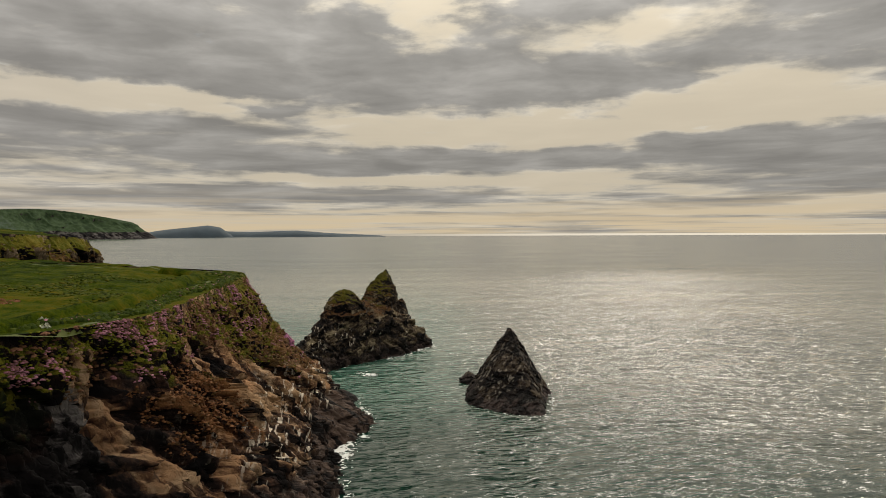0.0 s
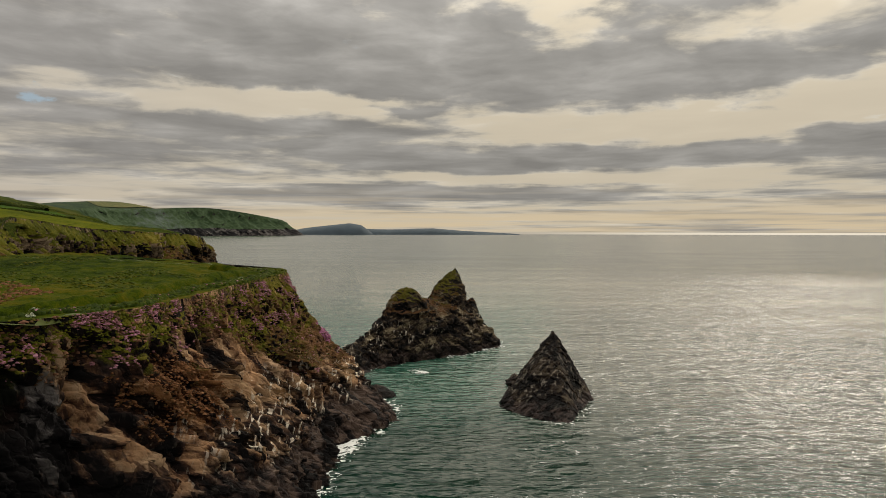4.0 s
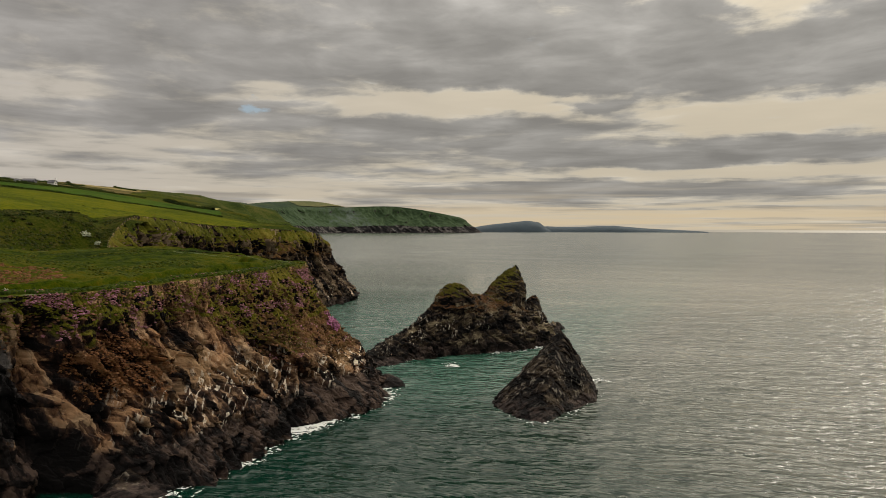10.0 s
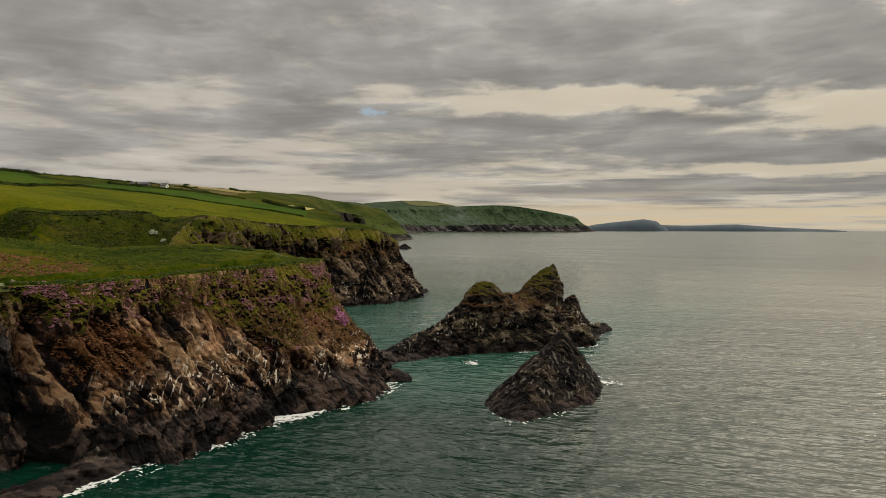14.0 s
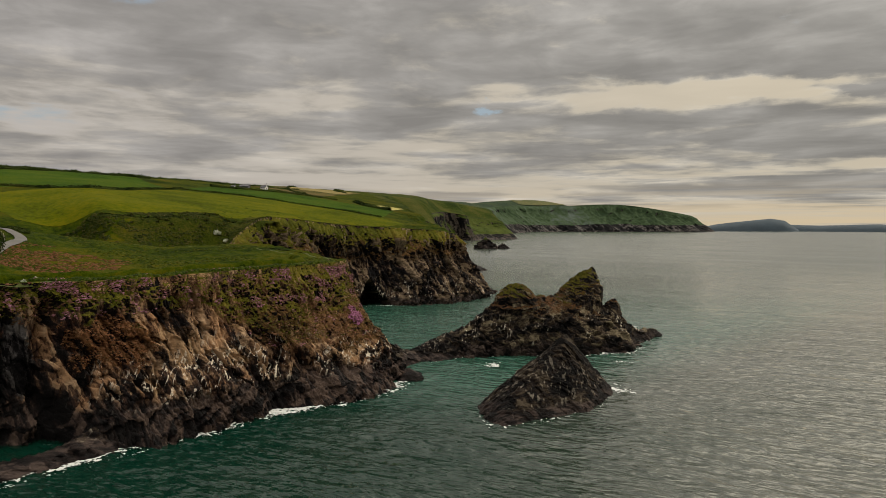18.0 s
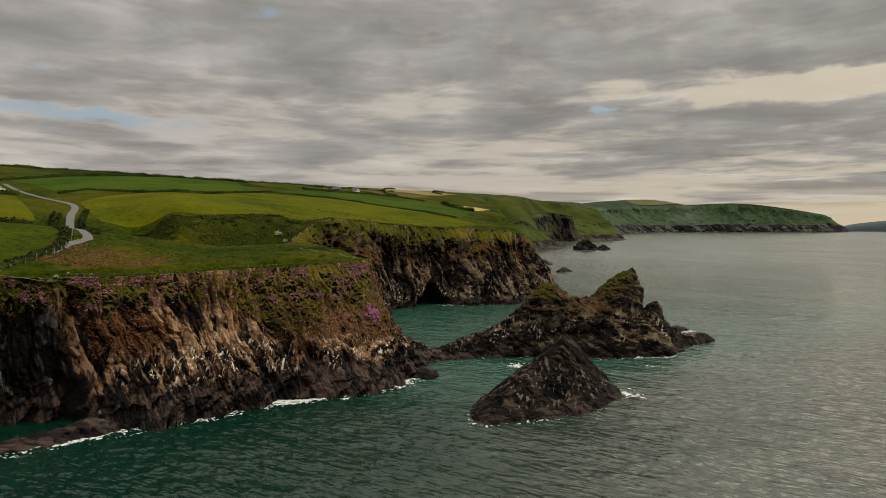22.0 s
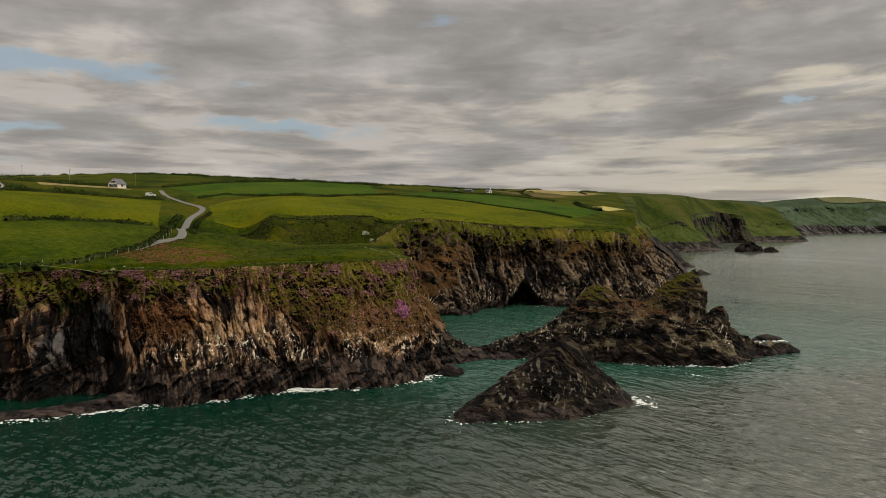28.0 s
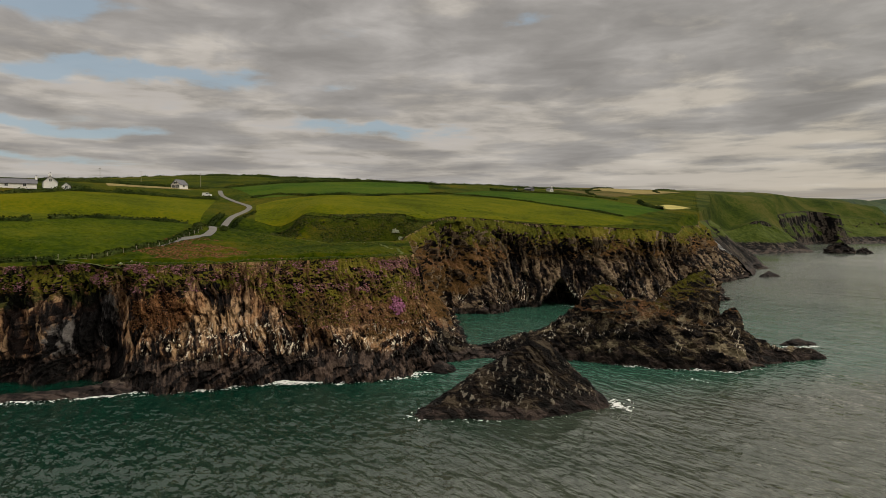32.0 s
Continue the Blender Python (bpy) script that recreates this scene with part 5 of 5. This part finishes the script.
# ---- foam along the rocks ----
def foam(points, width, seed, cover=0.0, inner=2.4, label="white foam breaking along the rocks"):
    """Patches of foam that ride on the chop, from the rock outward (to the right of the line)."""
    p = polyline(points, 0.16)
    t = np.gradient(p, axis=0)
    t /= np.linalg.norm(t, axis=1)[:, None] + 1e-9
    n = int((width + inner) / 0.15)
    o = (np.arange(n) * 0.15 - inner)[:, None]
    x = p[:, 0][None] + t[:, 1][None] * o
    y = p[:, 1][None] - t[:, 0][None] * o
    z = swell(x, y) * np.clip(1.15 - np.hypot(x - 20, y - 130) / 150, 0, 1) - 0.15 + 0.07
    q = np.stack([x, y, 0 * x], -1).reshape(-1, 3)
    ends = (np.linspace(-1, 1, len(p))[None] ** 6) * 1.6
    dens = (fbm(q * (0.13, 0.13, 1), 2, seed) * 0.4 + fbm(q * 0.7, 2, seed + 3, 0.6) * 0.5 + fbm(q * 3.0, 2, seed + 8, 0.7) * 0.8).reshape(x.shape)
    dens = dens - (np.abs(o) / width) ** 1.3 * 1.3 - ends + cover
    keep = dens > 0.22
    idx = np.arange(x.size).reshape(x.shape)
    f = np.stack([idx[:-1, :-1], idx[:-1, 1:], idx[1:, 1:], idx[1:, :-1]], -1)
    f = f[keep[:-1, :-1] & (keep[1:, 1:] | keep[1:, :-1])].reshape(-1, 4)
    if len(f) == 0:
        return None
    used, inv = np.unique(f, return_inverse=True)
    v = np.stack([x, y, z], -1).reshape(-1, 3)[used]
    return tagged(quads("foam", v, inv.reshape(-1, 4), M_FOAM), label, "foam", kind="stuff")


foam([(-10.5, 28), (-11, 40), (-12, 50), (-13, 58), (-13.5, 66), (-14, 74), (-15.5, 82), (-16, 92), (-15, 104), (-15.5, 112), (-17.5, 119), (-21, 123)], 4.6, 41, 0.58)
foam([(-29, 122), (-28, 130), (-28, 138), (-26, 145), (-22, 151), (-18, 157), (-12, 163), (-7, 171), (-3, 179), (-4, 185), (-6.5, 190), (-8, 198), (-8.5, 204)], 2.2, 42, -0.15)
foam([(4, 116), (10, 111), (16, 109), (18.5, 118), (20.5, 127), (19, 134), (16, 141), (14.5, 143.5)], 2.0, 43, -0.35)
foam([(16, 141), (15, 143.5), (11, 143.5)], 4.5, 44, 0.3, label="white wash behind the fin stack")
foam([(-108, 222), (-113, 207), (-119, 195), (-121, 186)][::-1], 4.0, 45, 0.0)
foam([(-39, 124), (-39, 134), (-38, 142), (-37, 150)][::-1], 5.0, 46, 0.15, label="white wash in the cove behind the reef")
foam([(-109, 240), (-114, 250), (-127, 264), (-165, 290), (-200, 314), (-214, 334)], 4.0, 47, 0.1)
foam([(-25, 207), (-24.6, 213), (-25.2, 220)], 3.2, 48, 0.35, label="white wash round a skerry")
foam([(-19, 147.5), (-16, 143.5), (-14.5, 141.5)], 2.0, 49, 0.85, 1.6, label="drifting patch of white foam")
foam([(-1.5, 165.6), (1.5, 167), (5, 169)], 0.9, 50, 0.35, 0.9, label="drifting streak of white foam")


# ---- houses ----
def box(cx, cy, cz, sx, sy, sz):
    bm = bmesh.new()
    bmesh.ops.create_cube(bm, size=1.0, matrix=Matrix.LocRotScale((cx, cy, cz), None, (sx, sy, sz)))
    bmesh.ops.bevel(bm, geom=bm.edges[:], offset=min(sx, sy, sz) * 0.06, segments=1, affect="EDGES")
    return bm


def part(name, bm, mat, parent, label=""):
    me = bpy.data.meshes.new(name)
    bm.to_mesh(me)
    bm.free()
    me.materials.append(mat)
    ob = new(name, me)
    ob.parent = parent
    if label:
        ob["label"] = label
    return ob


def gable_walls(w, d, h, rise):
    """Walls of a gabled house, w across the gable (y), d deep (x), with solid gables."""
    bm = bmesh.new()
    ends = []
    for x in (-d / 2, d / 2):
        ends.append([bm.verts.new((x, y, z)) for y, z in ((-w / 2, 0), (w / 2, 0), (w / 2, h), (0, h + rise), (-w / 2, h))])
    bm.faces.new(ends[0])
    bm.faces.new(ends[1][::-1])
    for i in range(5):
        j = (i + 1) % 5
        bm.faces.new((ends[0][j], ends[0][i], ends[1][i], ends[1][j]))
    bmesh.ops.recalc_face_normals(bm, faces=bm.faces[:])
    return bm


def roof_slope(w, d, h, rise, side, over=0.35, thick=0.18):
    bm = bmesh.new()
    y0, z0 = side * (w / 2 + over), h - rise * over / (w / 2)
    pts = [(-d / 2 - over, y0, z0), (d / 2 + over, y0, z0), (d / 2 + over, 0, h + rise), (-d / 2 - over, 0, h + rise)]
    lo = [bm.verts.new(Vector(p) + Vector((0, 0, 0.03))) for p in pts]
    hi = [bm.verts.new(Vector(p) + Vector((0, 0, 0.03 + thick))) for p in pts]
    bm.faces.new(lo)
    bm.faces.new(hi)
    for i in range(4):
        j = (i + 1) % 4
        bm.faces.new((lo[i], lo[j], hi[j], hi[i]))
    bmesh.ops.recalc_face_normals(bm, faces=bm.faces[:])
    return bm


def house(x, y, turn, w, d, h, rise, windows, chimneys=(), label="", name="house", wall_mat=None, front=False):
    """windows: face ('g' the gable towards +x, 's' the side towards -y or 'n' towards +y), place along it, sill, width, height."""
    root = new(name)
    root.matrix_world = pose(x, y, drop(x, y) - 0.25, 0, 0, turn)
    tagged(root, label, "house", group="houses")
    part("wall", gable_walls(w, d, h, rise), wall_mat or M_WHITE, root)
    for side in (-1, 1):
        part("roof", roof_slope(w, d, h, rise, side), M_SLATE, root, "grey slate roof")
    part("ridge", box(0, 0, h + rise + 0.2, d + 0.7, 0.3, 0.18), M_SLATE, root)
    for c in chimneys:
        ch = part("chimney", box(c, 0, h + rise + 0.5, 0.8, 0.8, 1.5), wall_mat or M_WHITE, root)
        part("chimney_pot", box(c, 0, h + rise + 1.4, 0.3, 0.3, 0.4), M_SLATE, ch)
    for face, at, sill, ww, hh in windows:
        if face == "g":
            place, size = (d / 2, at, sill + hh / 2), (0.12, ww, hh)
            frame_size, bar = (0.16, ww + 0.25, hh + 0.25), (0.2, 0.07, hh)
        else:
            sg = -1 if face == "s" else 1
            place, size = (at, sg * w / 2, sill + hh / 2), (ww, 0.12, hh)
            frame_size, bar = (ww + 0.25, 0.08, hh + 0.25), (0.07, 0.2, hh)
        win = part("window", box(*place, *frame_size), M_WHITE, root)
        out = 0.06
        shift = (out, 0) if face == "g" else (0, out * (-1 if face == "s" else 1))
        part("pane", box(place[0] + shift[0], place[1] + shift[1], place[2], *size), M_GLASS, win, "dark window glass")
        part("glazing_bar", box(place[0] + shift[0], place[1] + shift[1], place[2], *bar), M_WHITE, win)
    return root


house(-257, 38.5, -32, 5.2, 6.2, 2.2, 2.4, [("g", -1.6, 0.5, 1.0, 1.5), ("g", -0.5, 0.5, 0.9, 1.5), ("g", 0.6, 0.5, 0.9, 1.5), ("g", 1.7, 0.5, 0.9, 1.5), ("g", 0, 2.6, 2.2, 1.0), ("n", 0, 0.9, 1.0, 1.0)],
      label="white cottage with a glazed gable and grey slate roof", name="cottage")
house(-193, -3, 20, 5.0, 7.2, 2.7, 2.2, [("n", -2.6, 0.9, 1.0, 1.2), ("n", 2.4, 0.9, 1.0, 1.2), ("n", 0, 0.9, 1.0, 1.2), ("g", 0, 2.8, 0.9, 0.9)], (-3.1, 3.1),
      "white farmhouse with chimneys and slate roof", "farmhouse")
house(-191.5, 3.4, 20, 3.0, 3.2, 1.7, 1.3, [("g", 0, 0.9, 0.9, 1.0)], (), "small white outbuilding with a gable", "outbuilding")
house(-176, -10, 110, 5.0, 14, 2.0, 1.7, [("s", 3, 0.9, 1.0, 1.0), ("s", -3, 0.9, 1.0, 1.0)], (-7, 7), "long low white barn with a grey roof", "barn")
house(-378, 292, 20, 3.2, 4.6, 1.7, 1.3, [("g", 0, 0.5, 0.7, 0.8)], (2.2,), "white farmhouse among distant fields", "farmhouse")
house(-370, 272, 30, 3.5, 7, 1.4, 1.0, [], (), "grey farm shed beside distant fields", "barn", M_SLATE)
house(-356, 256, 25, 2.0, 2.4, 1.2, 0.8, [("g", 0, 0.4, 0.5, 0.5)], (), "small white farm outbuilding far off", "outbuilding")
house(-560, 190, 15, 5, 7, 2.4, 1.8, [("g", 0, 0.7, 0.9, 1.0)], (), "white house on the skyline", "farmhouse")


# ---- fence posts, poles, footbridge, shrubs ----
def fence_post():
    root = new("fence_post")
    tagged(root, "weathered grey wooden fence post beside the hedge", "fence post", group="fence posts along the field")
    part("post", box(0, 0, 0.45, 0.11, 0.11, 1.1), M_WOOD, root)
    part("cap", box(0, 0, 1.02, 0.14, 0.14, 0.06), M_WOOD, root)
    return root


first = fence_post()
line = polyline([(-33, 42), (-40, 47.5), (-47, 50.5), (-54, 55), (-69, 61.5), (-82, 64.8), (-96, 66.6)], 4.2)
for i, (px, py) in enumerate(line):
    m = pose(px, py, drop(px, py), random.uniform(-4, 4), random.uniform(-4, 4), random.uniform(0, 90))
    if i == 0:
        first.matrix_world = m
    else:
        copy_thing(first, m)


def utility_pole(x, y):
    root = new("utility_pole")
    root.location = (x, y, drop(x, y))
    tagged(root, "thin dark wooden utility pole on the hillside", "pole", group="utility poles")
    part("shaft", box(0, 0, 4.0, 0.17, 0.17, 8.4), M_WOOD, root)
    part("crossarm", box(0, 0, 7.6, 0.14, 1.6, 0.14), M_WOOD, root)
    part("insulator", box(0, -0.7, 7.78, 0.12, 0.12, 0.2), M_WHITE, root)
    part("insulator", box(0, 0.7, 7.78, 0.12, 0.12, 0.2), M_WHITE, root)


for x, y in ((-328, -16), (-311, 10), (-300, 44)):
    utility_pole(x, y)

bridge = new("footbridge")
bridge.matrix_world = pose(-38.6, 48.8, drop(-38.6, 48.8) + 0.1, 0, 0, 62) @ Matrix.Scale(0.75, 4)
tagged(bridge, "pale weathered plank footbridge with a handrail", "footbridge")
for i in range(9):
    part("plank", box(-1.2 + i * 0.3, 0, 0.22, 0.26, 1.1, 0.07), M_WOOD, bridge)
for sy in (-0.5, 0.5):
    part("beam", box(0, sy, 0.1, 2.8, 0.12, 0.16), M_WOOD, bridge)
for sx in (-1.2, 1.2):
    part("rail_post", box(sx, 0.5, 0.7, 0.1, 0.1, 1.1), M_WOOD, bridge)
part("handrail", box(0, 0.5, 1.2, 2.7, 0.1, 0.1), M_WOOD, bridge)

M_BLOSSOM = island_material("white_blossom", [(0.08, 0.12, 0.03), (0.35, 0.38, 0.25), (0.6, 0.62, 0.5), (0.75, 0.76, 0.66)])
M_GORSE = island_material("gorse", [(0.02, 0.03, 0.008), (0.04, 0.055, 0.012), (0.08, 0.08, 0.015), (0.16, 0.13, 0.03)])


def shrub(x, y, r, h, seed, mat, label, name="shrub"):
    """A low shrub: short stems and a mass of leaf clumps."""
    rng = np.random.default_rng(seed)
    root = new(name)
    root.location = (x, y, drop(x, y))
    tagged(root, label, "shrub", group="shrubs")
    for i in range(3):
        a = i * 2.1
        bm = bmesh.new()
        bmesh.ops.create_cone(bm, segments=5, radius1=0.05, radius2=0.02, depth=h * 0.8, cap_ends=True,
                              matrix=Matrix.Translation((0.3 * r * math.cos(a), 0.3 * r * math.sin(a), h * 0.35)) @ Euler((0.5 * math.sin(a), 0.5 * math.cos(a), 0)).to_matrix().to_4x4())
        part("stem", bm, M_WOOD, root)
    n = int(260 * r * r) + 120
    d = rng.normal(size=(n, 3))
    d /= np.linalg.norm(d, axis=1)[:, None]
    d[:, 2] = np.abs(d[:, 2])
    k = rng.uniform(0.5, 1.0, (n, 1)) * (0.8 + 0.4 * fbm(d * 1.6 + seed, 2, seed)[:, None])
    v, f = leaf_cloud(d * k * np.array([r, r, h]), 0.14, seed)
    quads("leaves", v, f, mat, root)
    return root


shrub(-35, 59.2, 0.5, 0.6, 61, M_BLOSSOM, "small shrub with white blossom on the clifftop")
shrub(-33.6, 57.4, 0.4, 0.45, 62, M_BLOSSOM, "small shrub with white blossom on the clifftop")
shrub(-116, 128, 1.6, 1.6, 63, M_BLOSSOM, "pale blossoming bush at the head of the hollow")
shrub(-113.5, 129.5, 1.2, 1.2, 64, M_BLOSSOM, "pale blossoming bush at the head of the hollow")
srng = np.random.default_rng(5)
for i in range(30):
    a = srng.uniform(0, 1)
    x, y = -121 + srng.normal() * 4 - 4 * a, 92 + 52 * a + srng.normal() * 2
    shrub(x, y, srng.uniform(0.5, 1.1), srng.uniform(0.4, 0.8), 100 + i, M_GORSE, "dark green gorse bush on the steep bank", "gorse_bush")


def wheel(x, y):
    bm = bmesh.new()
    bmesh.ops.create_cone(bm, segments=18, radius1=0.32, radius2=0.32, depth=0.2, cap_ends=True, matrix=Matrix.Translation((x, y, 0.32)) @ Euler((math.pi / 2, 0, 0)).to_matrix().to_4x4())
    bmesh.ops.bevel(bm, geom=[e for e in bm.edges if len(e.link_faces) == 2 and e.calc_face_angle() > 1], offset=0.03, segments=1, affect="EDGES")
    return bm


def tapered(x0, x1, top0, top1, half, half_top, z0, z1):
    """A body part that narrows upwards."""
    bm = bmesh.new()
    lo = [bm.verts.new(p) for p in ((x0, -half, z0), (x1, -half, z0), (x1, half, z0), (x0, half, z0))]
    hi = [bm.verts.new(p) for p in ((top0, -half_top, z1), (top1, -half_top, z1), (top1, half_top, z1), (top0, half_top, z1))]
    bm.faces.new(lo[::-1])
    bm.faces.new(hi)
    for i in range(4):
        j = (i + 1) % 4
        bm.faces.new((lo[i], lo[j], hi[j], hi[i]))
    bmesh.ops.bevel(bm, geom=bm.edges[:], offset=0.05, segments=2, affect="EDGES")
    return bm


M_PAINT = plain("white_car_paint", (0.75, 0.75, 0.74), 0.3, 0.04, 1.0)
M_RUBBER = plain("tyre_rubber", (0.02, 0.02, 0.02), 0.85, 0.2, 4.0)
van = new("parked_van")
van.matrix_world = pose(-226, 55, drop(-226, 55) + 0.05, 0, 0, 75)
tagged(van, "small white van parked beside the lane", "van")
part("body", tapered(-2.1, 2.1, -2.05, 1.95, 0.88, 0.85, 0.35, 1.05), M_PAINT, van)
part("cabin", tapered(-2.05, 1.2, -1.95, 0.6, 0.85, 0.74, 1.0, 1.8), M_PAINT, van)
part("windscreen", tapered(0.9, 1.24, 0.5, 0.66, 0.74, 0.66, 1.1, 1.7), M_GLASS, van, "dark windscreen")
for sy in (-1, 1):
    part("side_window", box(0.25, sy * 0.80, 1.4, 0.9, 0.09, 0.45), M_GLASS, van, "dark side window")
    part("headlight", box(2.05, sy * 0.62, 0.8, 0.1, 0.3, 0.16), M_GLASS, van)
    for sx in (-1.3, 1.3):
        part("wheel", wheel(sx, sy * 0.82), M_RUBBER, van)


# ---- far shores across the bay ----
def shore(bear0, bear1, reach, heights, label, seed):
    """A far headland as a long ridge; heights in metres along it."""
    n = 60
    b = np.radians(np.linspace(bear0, bear1, n))
    h = np.interp(np.linspace(0, 1, n), np.linspace(0, 1, len(heights)), heights)
    rows = []
    for k, (dr, f) in enumerate(((0, -0.05), (10, 0.35), (40, 0.75), (110, 1.0), (200, 0.9), (320, -0.1))):
        r = reach + dr
        hh = h * f + (3 * fbm(np.stack([b * 60, 0 * b + k, 0 * b], -1), 3, seed) if 0 < f < 1 else 0)
        rows.append(np.stack([30 - r * np.sin(b), r * np.cos(b), hh], -1))
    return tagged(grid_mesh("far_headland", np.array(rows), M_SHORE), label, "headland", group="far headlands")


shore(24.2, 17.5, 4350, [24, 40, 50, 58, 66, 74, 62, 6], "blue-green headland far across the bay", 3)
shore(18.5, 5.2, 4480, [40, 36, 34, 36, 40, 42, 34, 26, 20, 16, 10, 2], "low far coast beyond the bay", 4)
